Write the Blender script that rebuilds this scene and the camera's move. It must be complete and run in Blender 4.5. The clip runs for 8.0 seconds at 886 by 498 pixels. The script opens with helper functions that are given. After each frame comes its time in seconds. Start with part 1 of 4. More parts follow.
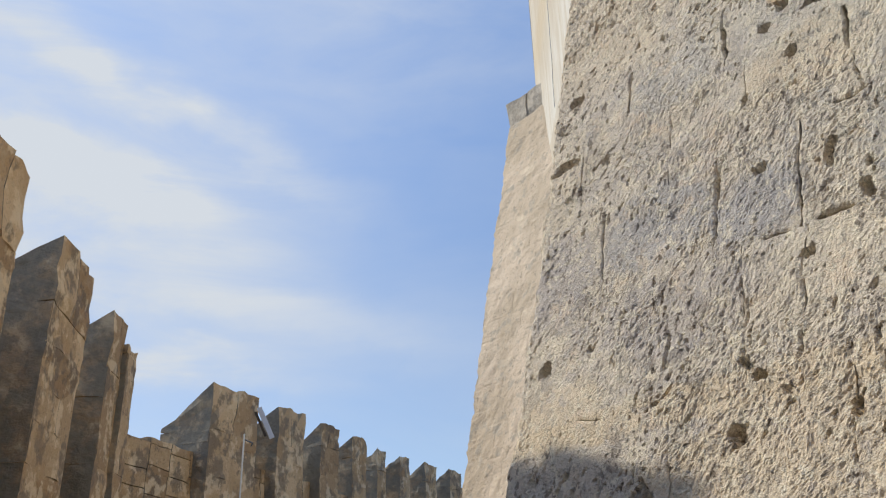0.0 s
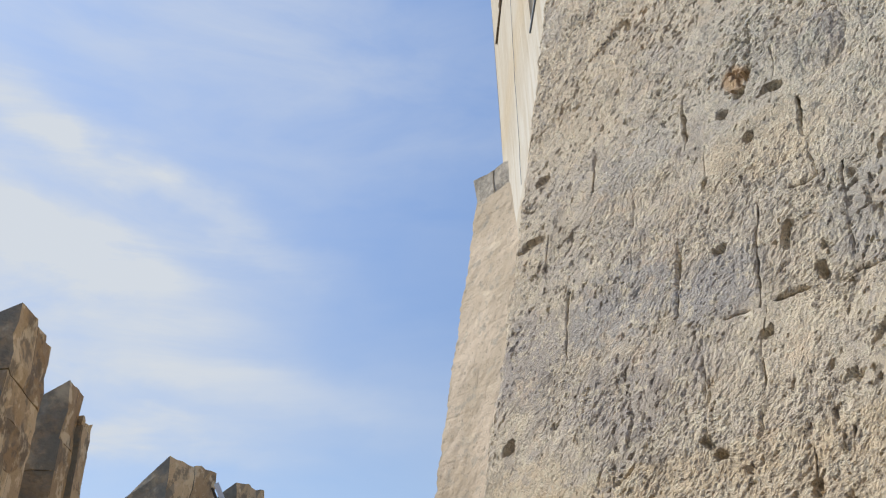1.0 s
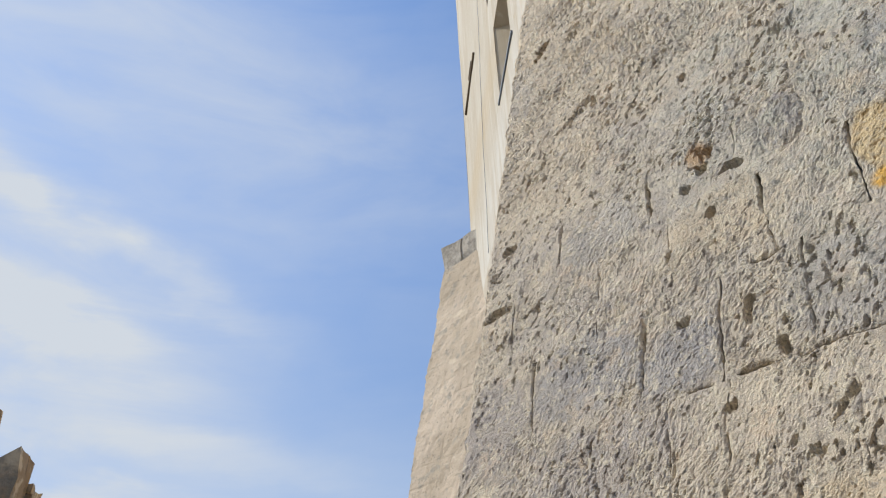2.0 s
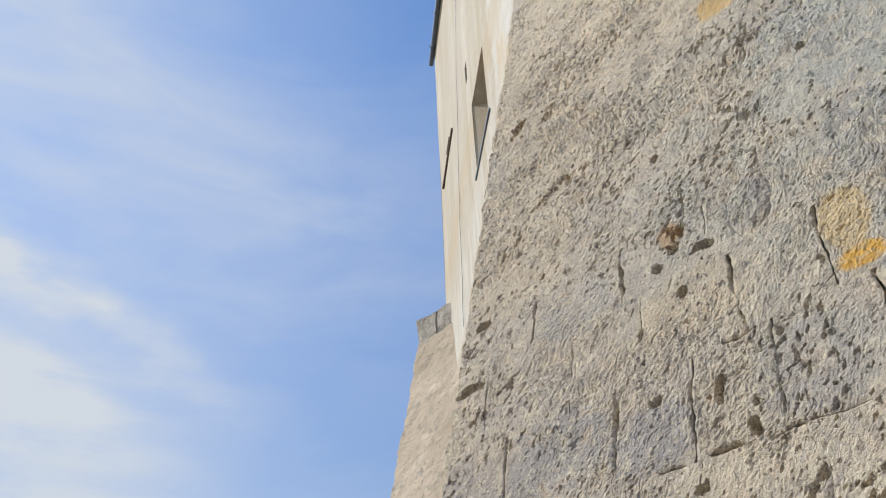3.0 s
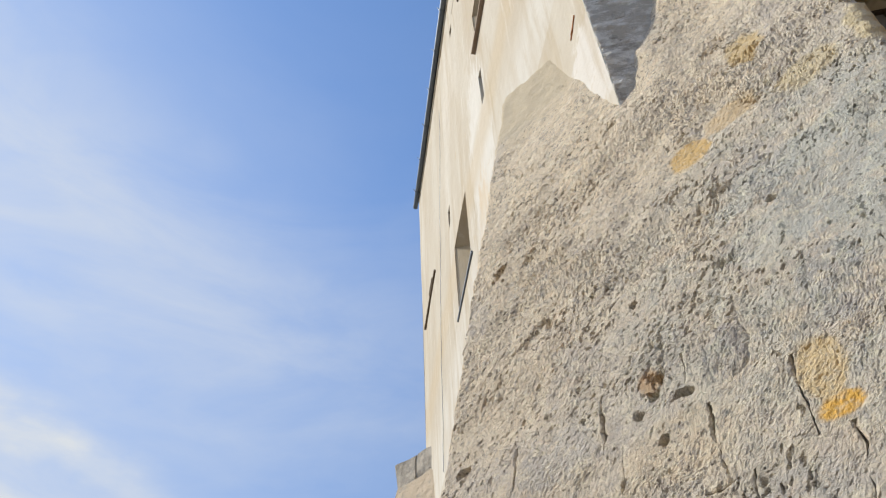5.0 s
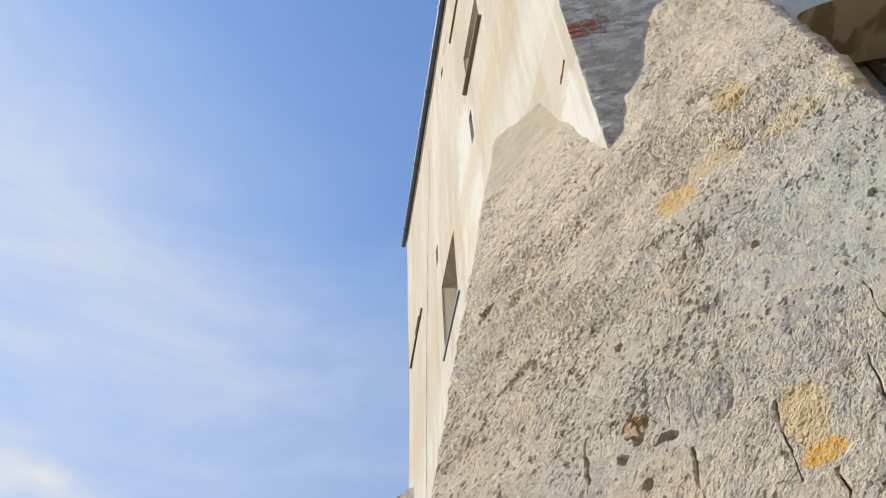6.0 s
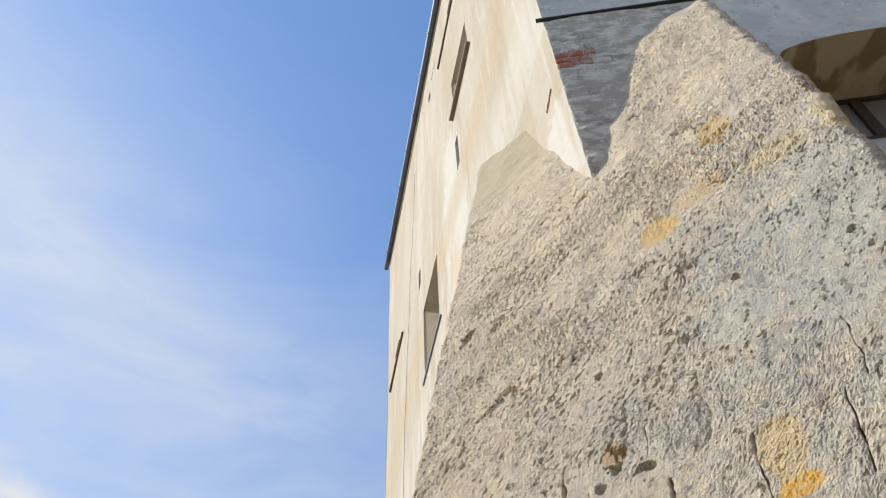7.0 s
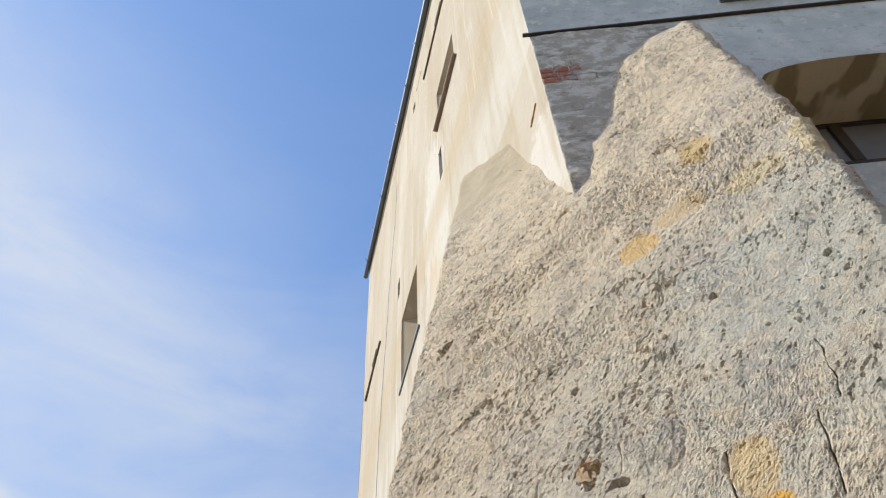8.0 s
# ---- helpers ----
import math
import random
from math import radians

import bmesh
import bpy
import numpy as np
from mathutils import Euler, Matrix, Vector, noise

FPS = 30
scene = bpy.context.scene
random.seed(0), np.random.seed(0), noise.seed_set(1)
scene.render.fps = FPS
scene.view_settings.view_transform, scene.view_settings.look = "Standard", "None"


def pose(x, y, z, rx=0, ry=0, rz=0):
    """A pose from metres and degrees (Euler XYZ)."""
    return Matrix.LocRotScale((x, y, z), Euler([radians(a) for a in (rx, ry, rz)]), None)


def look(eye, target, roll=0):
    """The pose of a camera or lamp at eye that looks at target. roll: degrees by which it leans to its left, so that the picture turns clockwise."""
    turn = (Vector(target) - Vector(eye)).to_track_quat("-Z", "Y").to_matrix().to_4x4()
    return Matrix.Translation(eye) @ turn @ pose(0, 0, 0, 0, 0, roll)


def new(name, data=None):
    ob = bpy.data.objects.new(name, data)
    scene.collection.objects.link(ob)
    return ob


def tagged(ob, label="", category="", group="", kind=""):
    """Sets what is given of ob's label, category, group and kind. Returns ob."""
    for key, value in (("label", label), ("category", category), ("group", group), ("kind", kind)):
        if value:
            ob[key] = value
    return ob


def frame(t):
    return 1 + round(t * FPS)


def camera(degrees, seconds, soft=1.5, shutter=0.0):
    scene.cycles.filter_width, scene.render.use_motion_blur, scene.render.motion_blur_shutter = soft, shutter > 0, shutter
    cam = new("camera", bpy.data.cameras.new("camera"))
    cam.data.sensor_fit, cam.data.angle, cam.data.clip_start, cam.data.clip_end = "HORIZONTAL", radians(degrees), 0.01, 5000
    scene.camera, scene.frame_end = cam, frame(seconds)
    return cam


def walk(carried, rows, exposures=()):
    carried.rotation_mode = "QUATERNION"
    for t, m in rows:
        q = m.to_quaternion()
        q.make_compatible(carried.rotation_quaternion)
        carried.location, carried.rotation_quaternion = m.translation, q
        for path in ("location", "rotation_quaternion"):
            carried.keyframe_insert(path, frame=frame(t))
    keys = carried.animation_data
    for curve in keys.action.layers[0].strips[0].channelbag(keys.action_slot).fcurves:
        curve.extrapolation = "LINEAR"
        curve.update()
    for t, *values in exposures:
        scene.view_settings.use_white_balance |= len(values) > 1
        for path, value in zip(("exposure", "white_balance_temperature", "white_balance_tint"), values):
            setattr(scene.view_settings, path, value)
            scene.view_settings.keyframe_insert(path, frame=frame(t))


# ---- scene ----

cam = camera(55.0, 8.0, soft=1.2)
PATH = [
    (0.0, pose(-0.0019, 0.0691, 1.6063, 114.631, 1.408, 0.060)),
    (0.5, pose(-0.0002, 0.0627, 1.6058, 117.018, 1.455, -1.262)),
    (1.0, pose(0.0008, 0.0534, 1.6053, 119.508, 1.523, -2.409)),
    (1.2, pose(0.0019, 0.0522, 1.6067, 120.394, 1.490, -2.851)),
    (2.3, pose(0.0014, 0.0467, 1.6115, 125.362, 1.895, -5.507)),
    (2.5, pose(0.0027, 0.0439, 1.6112, 126.334, 1.830, -5.935)),
    (3.0, pose(0.0055, 0.0368, 1.6130, 128.741, 1.902, -6.779)),
    (3.5, pose(0.0055, 0.0319, 1.6140, 131.224, 2.013, -7.214)),
    (4.0, pose(0.0078, 0.0261, 1.6172, 133.509, 2.062, -7.642)),
    (4.5, pose(0.0083, 0.0220, 1.6152, 135.952, 2.093, -7.869)),
    (5.8, pose(0.0085, 0.0118, 1.6067, 140.374, 1.979, -9.293)),
    (6.0, pose(0.0082, 0.0104, 1.6057, 140.666, 1.961, -9.660)),
    (6.5, pose(0.0063, 0.0068, 1.6022, 141.539, 1.958, -10.478)),
    (7.0, pose(0.0041, 0.0040, 1.5995, 142.233, 1.902, -11.575)),
    (7.5, pose(0.0012, 0.0023, 1.5987, 142.462, 1.885, -12.561)),
    (8.0, pose(0.0001, 0.0002, 1.5999, 142.851, 1.879, -13.805)),
]
walk(cam, PATH, exposures=[(0.0, -0.11, 6400, 10), (2.4, -0.15, 6320, 10), (3.6, -0.14, 6320, 10), (4.5, -0.08, 6440, 10), (6.0, 0.03, 6620, 10), (8.0, 0.05, 6620, 10)])

# ---- light ----
SUN_AZ, SUN_EL = -67.0, 40.1        # degrees, clockwise from +y; above the horizon
sun_way = Vector((math.sin(radians(SUN_AZ)) * math.cos(radians(SUN_EL)), math.cos(radians(SUN_AZ)) * math.cos(radians(SUN_EL)), math.sin(radians(SUN_EL))))
sun = new("sun", bpy.data.lights.new("sun", "SUN"))
sun.data.energy, sun.data.angle, sun.data.color = 4.1, radians(0.53), (1.0, 0.93, 0.80)
sun.matrix_world = look(sun_way * 60, (0, 0, 0))


class Nodes:
    """Short hand for a node tree."""
    def __init__(self, tree):
        self.tree = tree
        tree.nodes.clear()

    def add(self, kind, ins=None, **sets):
        n = self.tree.nodes.new(kind)
        if "operation" in sets:
            n.operation = sets["operation"]
        if "use_clamp" in sets:
            n.use_clamp = sets["use_clamp"]
        if "interpolation_type" in sets:
            n.interpolation_type = sets["interpolation_type"]
        if "data_type" in sets:
            n.data_type, n.blend_type = sets["data_type"], sets["blend_type"]
        for k, v in (ins or {}).items():
            if isinstance(v, bpy.types.NodeSocket):
                self.tree.links.new(v, n.inputs[k])
            else:
                n.inputs[k].default_value = v
        return n

    def math(self, op, a, b=0.0, c=0.0, clamp=False):
        return self.add("ShaderNodeMath", {0: a, 1: b, 2: c}, operation=op, use_clamp=clamp).outputs[0]

    def noise(self, vec, scale, detail=4.0, rough=0.55, warp=0.0):
        return self.add("ShaderNodeTexNoise", {"Vector": vec, "Scale": scale, "Detail": detail, "Roughness": rough, "Distortion": warp}).outputs["Fac"]

    def step(self, x, lo, hi, a=0.0, b=1.0):
        return self.add("ShaderNodeMapRange", {"Value": x, "From Min": lo, "From Max": hi, "To Min": a, "To Max": b}, interpolation_type="SMOOTHSTEP").outputs[0]

    def mix(self, fac, a, b, blend="MIX"):
        n = self.add("ShaderNodeMix", data_type="RGBA", blend_type=blend)
        for i, v in ((0, fac), (6, a), (7, b)):
            if isinstance(v, bpy.types.NodeSocket):
                self.tree.links.new(v, n.inputs[i])
            else:
                n.inputs[i].default_value = (*v, 1.0) if isinstance(v, tuple) else v
        return n.outputs[2]

    def mapped(self, vec, scale=(1, 1, 1), rot=(0, 0, 0), loc=(0, 0, 0)):
        return self.add("ShaderNodeMapping", {"Vector": vec, "Scale": scale, "Rotation": rot, "Location": loc}).outputs[0]


def sky():
    world = bpy.data.worlds.new("sky")
    world.use_nodes = True
    n = Nodes(world.node_tree)
    dome = n.add("ShaderNodeTexSky")
    dome.sky_type, dome.sun_disc = "NISHITA", False
    dome.sun_elevation, dome.sun_rotation = radians(SUN_EL), radians(SUN_AZ)
    dome.air_density, dome.dust_density, dome.ozone_density = 1.0, 0.2, 1.6
    base = dome.outputs[0]
    way = n.add("ShaderNodeTexCoord").outputs["Generated"]
    sep = n.add("ShaderNodeSeparateXYZ", {0: way})
    deg = 180 / math.pi
    bearing = n.math("MULTIPLY", n.math("ARCTAN2", sep.outputs[0], sep.outputs[1]), deg)
    height = n.math("MULTIPLY", n.math("ARCSINE", sep.outputs[2]), deg)
    # thin cirrus: long bands that the wind has drawn out, frayed by noise
    fray = n.math("MULTIPLY", n.math("SUBTRACT", n.noise(n.mapped(way, (1, 1, 1.6)), 5.0, 5, 0.55), 0.5), 9.0)
    e = n.math("ADD", height, fray)
    thread = n.noise(n.mapped(way, (1.2, 1.2, 5.0), (radians(8), radians(-12), 0)), 3.2, 7, 0.58, 0.5)
    total = None
    for a0, e0, a1, e1, wide, dense in CIRRUS:
        run = n.math("DIVIDE", n.math("SUBTRACT", bearing, a0), a1 - a0)
        mid = n.math("ADD", n.math("MULTIPLY", run, e1 - e0), e0)
        off = n.math("DIVIDE", n.math("SUBTRACT", e, mid), wide)
        body = n.math("EXPONENT", n.math("MULTIPLY", n.math("MULTIPLY", off, off), -1.0))
        body = n.math("MULTIPLY", body, n.step(run, 1.15, 0.45))
        body = n.math("MULTIPLY", body, n.step(thread, 0.22, 0.72, 0.35 * dense, 1.25 * dense))
        total = body if total is None else n.math("ADD", total, body)
    toward = n.add("ShaderNodeVectorMath", {0: way, 1: tuple(sun_way)}, operation="DOT_PRODUCT").outputs["Value"]
    haze = n.math("ADD", n.math("MULTIPLY", n.step(toward, 0.52, 0.97, 0.0, 0.31), n.step(height, 68.0, 46.0, 0.25, 1.0)), n.step(height, 55.0, 8.0, 0.05, 0.40))
    veil = n.math("MULTIPLY", haze, n.step(n.noise(n.mapped(way, (1, 1, 2.2)), 2.2, 6, 0.55, 0.5), 0.25, 0.75, 0.55, 1.2))
    thick = n.math("ADD", total, veil, clamp=True)
    shown = n.mix(thick, n.mix(1.0, base, n.mix(n.step(height, 8.0, 52.0), SKY_LOW, SKY_TINT), "MULTIPLY"), CLOUD)
    bg = n.add("ShaderNodeBackground", {"Color": shown, "Strength": 0.15})
    n.tree.links.new(bg.outputs[0], n.add("ShaderNodeOutputWorld").inputs[0])
    scene.world = world


# bearing and height of both ends, half width (degrees), density
CIRRUS = [(-36, 36.5, -4, 28.6, 2.0, 0.75), (-40, 30.0, -8, 24.0, 3.4, 1.0), (-30, 17.0, -6, 15.5, 1.6, 0.6), (-32, 22.5, 4, 18.0, 2.2, 0.45), (-45, 49.0, 24, 38.0, 9.0, 0.36)]
CLOUD, SKY_LOW, SKY_TINT = (4.80, 5.10, 5.45), (0.74, 0.86, 1.0), (0.96, 1.26, 1.54)
sky()


# ---- plane of the near buttress face ----
FACE_ORIGIN, FACE_RIGHT = Vector((1.9056, 3.0543, 6.734)), Vector((0.6000, -0.8000, 0))
FACE_UP, FACE_OUT = Vector((0.2015, 0.1511, 0.9678)).normalized(), Vector((-0.7742, -0.5807, 0.2518)).normalized()


# ---- materials ----
def material(name, recipe, roughness=0.9, metallic=0.0):
    """recipe(n, pos) gives colour, height (metres) or None, and optionally roughness."""
    m = bpy.data.materials.new(name)
    m.use_nodes = True
    n = Nodes(m.node_tree)
    pos = n.add("ShaderNodeNewGeometry").outputs["Position"]
    colour, height = recipe(n, pos)
    bsdf = n.add("ShaderNodeBsdfPrincipled", {"Roughness": roughness, "Metallic": metallic})
    if isinstance(colour, tuple):
        bsdf.inputs["Base Color"].default_value = (*colour, 1)
    else:
        n.tree.links.new(colour, bsdf.inputs["Base Color"])
    if height is not None:
        bump = n.add("ShaderNodeBump", {"Height": height, "Distance": 1.0, "Strength": 1.0})
        n.tree.links.new(bump.outputs[0], bsdf.inputs["Normal"])
    n.tree.links.new(bsdf.outputs[0], n.add("ShaderNodeOutputMaterial").inputs[0])
    return m


def spot(n, pos, centre, size, ragged=0.5):
    """A stain with a ragged rim round a place."""
    off = n.add("ShaderNodeVectorMath", {0: pos, 1: centre}, operation="SUBTRACT").outputs[0]
    dist = n.add("ShaderNodeVectorMath", {0: off}, operation="LENGTH").outputs["Value"]
    dist = n.math("ADD", dist, n.math("MULTIPLY", n.math("SUBTRACT", n.noise(pos, 9.0, 5), 0.5), ragged * 2 * size))
    return n.step(dist, size * 1.15, size * 0.7)


def patch(n, flat, centre, across, upright, ragged=0.6, lean=0.0):
    """A stain with a ragged rim on the buttress face; across and upright are its half sizes."""
    off = n.mapped(flat, (1 / across, 1 / upright, 1), (0, 0, 0), (-centre[0] / across, -centre[1] / upright, 0))
    if lean:
        off = n.mapped(off, (1, 1, 1), (0, 0, radians(lean)))
    dist = n.add("ShaderNodeVectorMath", {0: off}, operation="LENGTH").outputs["Value"]
    dist = n.math("ADD", dist, n.math("MULTIPLY", n.math("SUBTRACT", n.noise(flat, 9.0, 6, 0.65), 0.5), ragged * 2.2))
    return n.step(dist, 1.25, 0.85)


def rubble(n, pos):
    off = n.add("ShaderNodeVectorMath", {0: pos, 1: tuple(FACE_ORIGIN)}, operation="SUBTRACT").outputs[0]
    u = n.add("ShaderNodeVectorMath", {0: off, 1: tuple(FACE_RIGHT)}, operation="DOT_PRODUCT").outputs["Value"]
    v = n.add("ShaderNodeVectorMath", {0: off, 1: tuple(FACE_UP)}, operation="DOT_PRODUCT").outputs["Value"]
    flat = n.add("ShaderNodeCombineXYZ", {0: u, 1: v}).outputs[0]
    fine = n.noise(pos, 85.0, 4, 0.7)
    c = n.mix(n.step(n.noise(pos, 1.9, 5, 0.62), 0.38, 0.62), (0.70, 0.62, 0.515), (0.77, 0.67, 0.525))
    c = n.mix(n.step(n.noise(pos, 6.0, 5, 0.62), 0.47, 0.66, 0, 0.55), c, (0.80, 0.70, 0.53))
    c = n.mix(n.step(n.noise(pos, 3.1, 6, 0.68), 0.54, 0.64, 0, 0.5), c, (0.53, 0.475, 0.42))
    tone = n.add("ShaderNodeObjectInfo").outputs["Random"]
    c = n.mix(n.step(tone, 0.3, 1.0, 0, 0.22), c, (0.47, 0.44, 0.42))
    for centre, across, upright, much, col in TONES:
        c = n.mix(n.math("MULTIPLY", patch(n, flat, centre, across, upright, 0.55), much), c, col)
    # peach and mauve mottling of the bare stone
    c = n.mix(n.step(n.noise(pos, 5.6, 6, 0.72), 0.55, 0.62, 0, 0.5), c, (0.85, 0.69, 0.51))
    c = n.mix(n.step(n.noise(n.mapped(pos, (1, 1, 1), (0, 0, 0), (7, 3, 1)), 14.0, 5, 0.7), 0.56, 0.63, 0, 0.4), c, (0.47, 0.435, 0.43))
    # patches where the skin has come off, lighter and darker
    c = n.mix(n.step(n.noise(pos, 12.0, 6, 0.7), 0.53, 0.61, 0, 0.6), c, (0.86, 0.765, 0.59))
    c = n.mix(n.step(n.noise(n.mapped(pos, (1, 1, 0.8)), 8.5, 6, 0.72), 0.55, 0.62, 0, 0.45), c, (0.44, 0.38, 0.31))
    c = n.mix(n.step(n.noise(pos, 26.0, 5, 0.68), 0.54, 0.62, 0, 0.7), c, (0.87, 0.79, 0.62))
    # shade of small pits, put into the colour: grain hollows, then speckles
    rough = n.step(n.noise(n.mapped(pos, (1, 1, 0.8)), 3.7, 5, 0.65), 0.42, 0.60, 0.2, 1.0)
    c = n.mix(n.step(fine, 0.30, 0.44, 0.6, 0), c, (0.25, 0.205, 0.16))
    c = n.mix(n.math("MULTIPLY", rough, n.step(n.noise(n.mapped(pos, (1, 1, 0.7)), 38.0, 4, 0.62), 0.57, 0.63, 0, 0.85)), c, (0.18, 0.145, 0.11))
    c = n.mix(n.math("MULTIPLY", rough, n.step(n.noise(pos, 18.0, 4, 0.65), 0.56, 0.62, 0, 0.6)), c, (0.33, 0.29, 0.25))
    damp = n.math("MULTIPLY", n.step(n.add("ShaderNodeVectorMath", {0: pos, 1: (2.0, 1.4, 4.2)}, operation="DISTANCE").outputs["Value"], 2.1, 0.5), n.step(n.noise(pos, 3.4, 6, 0.68), 0.40, 0.58, 0.1, 0.65))
    c = n.mix(damp, c, (0.60, 0.61, 0.55))
    c = n.mix(n.math("MULTIPLY", damp, n.step(n.noise(pos, 15.0, 5, 0.7), 0.54, 0.64, 0, 0.9)), c, (0.84, 0.81, 0.62))
    c = n.mix(n.math("MULTIPLY", damp, n.step(n.noise(n.mapped(pos, (1, 1, 0.8)), 24.0, 5, 0.68), 0.55, 0.61, 0, 1.3)), c, (0.17, 0.18, 0.16))
    for centre, across, upright, lean, col in LICHEN:
        c = n.mix(n.math("MULTIPLY", patch(n, flat, centre, across, upright, 0.5, lean), n.step(n.noise(pos, 40.0, 4, 0.65), 0.36, 0.54, 0.55, 0.97)), c, col)
    far = n.add("ShaderNodeVectorMath", {0: pos, 1: (1.70, 4.2, 8.9)}, operation="DISTANCE").outputs["Value"]
    smear = n.step(n.math("ADD", far, n.math("MULTIPLY", n.noise(pos, 4.0, 6, 0.65), 0.9)), 2.0, 1.25)
    c = n.mix(n.math("MULTIPLY", smear, 0.85), c, n.mix(n.noise(pos, 8.0, 5, 0.65), (0.40, 0.33, 0.22), (0.58, 0.50, 0.36)))
    h = n.math("ADD", n.math("MULTIPLY", fine, 0.009), n.math("MULTIPLY", n.noise(pos, 190.0, 3, 0.6), 0.008))
    return c, n.math("MULTIPLY", h, n.math("SUBTRACT", 1.0, n.math("MULTIPLY", smear, 0.6)))


# tones of single stones and of mortar on the face: place, half sizes, strength, colour
SLATE, MAUVE, HONEY = (0.45, 0.44, 0.445), (0.47, 0.43, 0.42), (0.80, 0.655, 0.455)
TONES = [((-0.51, -3.88), 0.25, 0.18, 0.65, SLATE), ((-0.09, -4.0), 0.16, 0.14, 0.65, SLATE), ((-0.45, -4.30), 0.30, 0.16, 0.45, MAUVE), ((-0.47, -3.17), 0.20, 0.15, 0.40, (0.56, 0.55, 0.54)), ((0.375, -3.09), 0.085, 0.15, 0.65, MAUVE),
         ((0.50, -3.96), 0.22, 0.18, 0.55, SLATE), ((0.98, -2.45), 0.26, 0.50, 0.6, (0.49, 0.52, 0.505)), ((1.35, -2.1), 0.20, 0.60, 0.5, (0.52, 0.55, 0.52)), ((-1.0, -3.95), 0.18, 0.22, 0.6, MAUVE), ((0.64, -1.95), 0.20, 0.30, 0.45, SLATE), ((0.86, -3.02), 0.14, 0.25, 0.6, SLATE)]
WARM = [((-0.2, -4.64), 1.3, 0.06, 0.75), ((0.1, -4.86), 0.55, 0.20, 0.65), ((0.12, -3.45), 0.24, 0.15, 0.6), ((-0.95, -4.55), 0.22, 0.12, 0.6), ((-0.85, -2.3), 0.40, 0.60, 0.4), ((0.0, -1.8), 0.6, 0.7, 0.35), ((0.2, -0.3), 0.7, 1.0, 0.45), ((0.95, 1.2), 0.5, 1.1, 0.5), ((-0.75, -0.2), 0.6, 1.5, 0.6)]
TONES += [(*w, HONEY) for w in WARM]
# orange and yellow growth: place, half sizes, lean, colour
LICHEN = [((0.705, -3.632), 0.072, 0.052, 0, (0.92, 0.54, 0.11)), ((0.690, -3.43), 0.085, 0.15, 0, (0.80, 0.63, 0.37)), ((0.42, -1.40), 0.12, 0.14, 0, (0.80, 0.55, 0.23)), ((0.70, -1.24), 0.16, 0.14, 0, (0.70, 0.54, 0.33)),
          ((0.91, -0.57), 0.11, 0.20, 0, (0.76, 0.58, 0.31)), ((1.50, -1.28), 0.09, 0.28, 0, (0.78, 0.66, 0.42)), ((1.14, -1.36), 0.16, 0.16, 0, (0.74, 0.63, 0.42)), ((0.03, -3.04), 0.05, 0.07, 0, (0.62, 0.44, 0.27))]


def cream_plaster(n, pos):
    long = n.mapped(pos, (1, 1, 0.18))
    c = n.mix(n.step(n.noise(long, 0.9, 5, 0.6), 0.36, 0.66), (0.47, 0.405, 0.31), (0.54, 0.495, 0.415))
    c = n.mix(n.step(n.noise(n.mapped(pos, (1, 1, 0.3)), 0.45, 3), 0.55, 0.68, 0, 0.7), c, (0.62, 0.58, 0.51))
    for centre, size in (((1.91, 3.30, 7.9), 0.42), ((1.91, 3.22, 7.3), 0.30)):
        c = n.mix(n.math("MULTIPLY", spot(n, pos, centre, size, 0.9), 0.8), c, (0.66, 0.635, 0.60))
    tall = n.mapped(pos, (1, 1, 0.3))
    c = n.mix(n.math("MULTIPLY", spot(n, tall, (1.98, 7.1, 3.55), 0.80, 0.6), 0.85), c, (0.64, 0.62, 0.575))
    c = n.mix(n.math("MULTIPLY", spot(n, tall, (1.99, 7.3, 3.02), 0.45, 0.6), 0.6), c, (0.55, 0.40, 0.22))
    # whiter wash above the level of the string course, an ochre run further up
    z = n.math("ADD", n.add("ShaderNodeSeparateXYZ", {0: pos}).outputs["Z"], n.math("MULTIPLY", n.noise(n.mapped(pos, (1, 1, 0.4)), 1.6, 4), 0.22))
    wash = n.math("MULTIPLY", n.step(z, 9.58, 9.63), n.step(z, 11.6, 10.4))
    c = n.mix(n.math("MULTIPLY", wash, n.step(n.noise(n.mapped(pos, (1, 1, 0.14)), 4.0, 5, 0.6), 0.36, 0.62, 0.3, 0.9)), c, (0.60, 0.575, 0.52))
    c = n.mix(n.math("MULTIPLY", n.math("MULTIPLY", n.step(z, 11.5, 12.1), n.step(z, 12.9, 12.4)), 0.55), c, (0.50, 0.40, 0.26))
    c = n.mix(n.step(n.noise(n.mapped(pos, (1, 1, 0.09)), 3.2, 6, 0.6), 0.52, 0.70, 0, 0.6), c, (0.43, 0.35, 0.235))
    c = n.mix(n.step(n.noise(n.mapped(pos, (1, 1, 0.07)), 7.0, 5, 0.6), 0.56, 0.70, 0, 0.5), c, (0.66, 0.63, 0.57))
    c = n.mix(n.step(n.noise(pos, 2.2, 6, 0.7), 0.62, 0.72, 0, 0.6), c, (0.48, 0.37, 0.22))
    h = n.math("ADD", n.math("MULTIPLY", n.noise(pos, 2.5, 5), 0.03), n.math("MULTIPLY", n.noise(pos, 45.0, 3), 0.003))
    return c, h


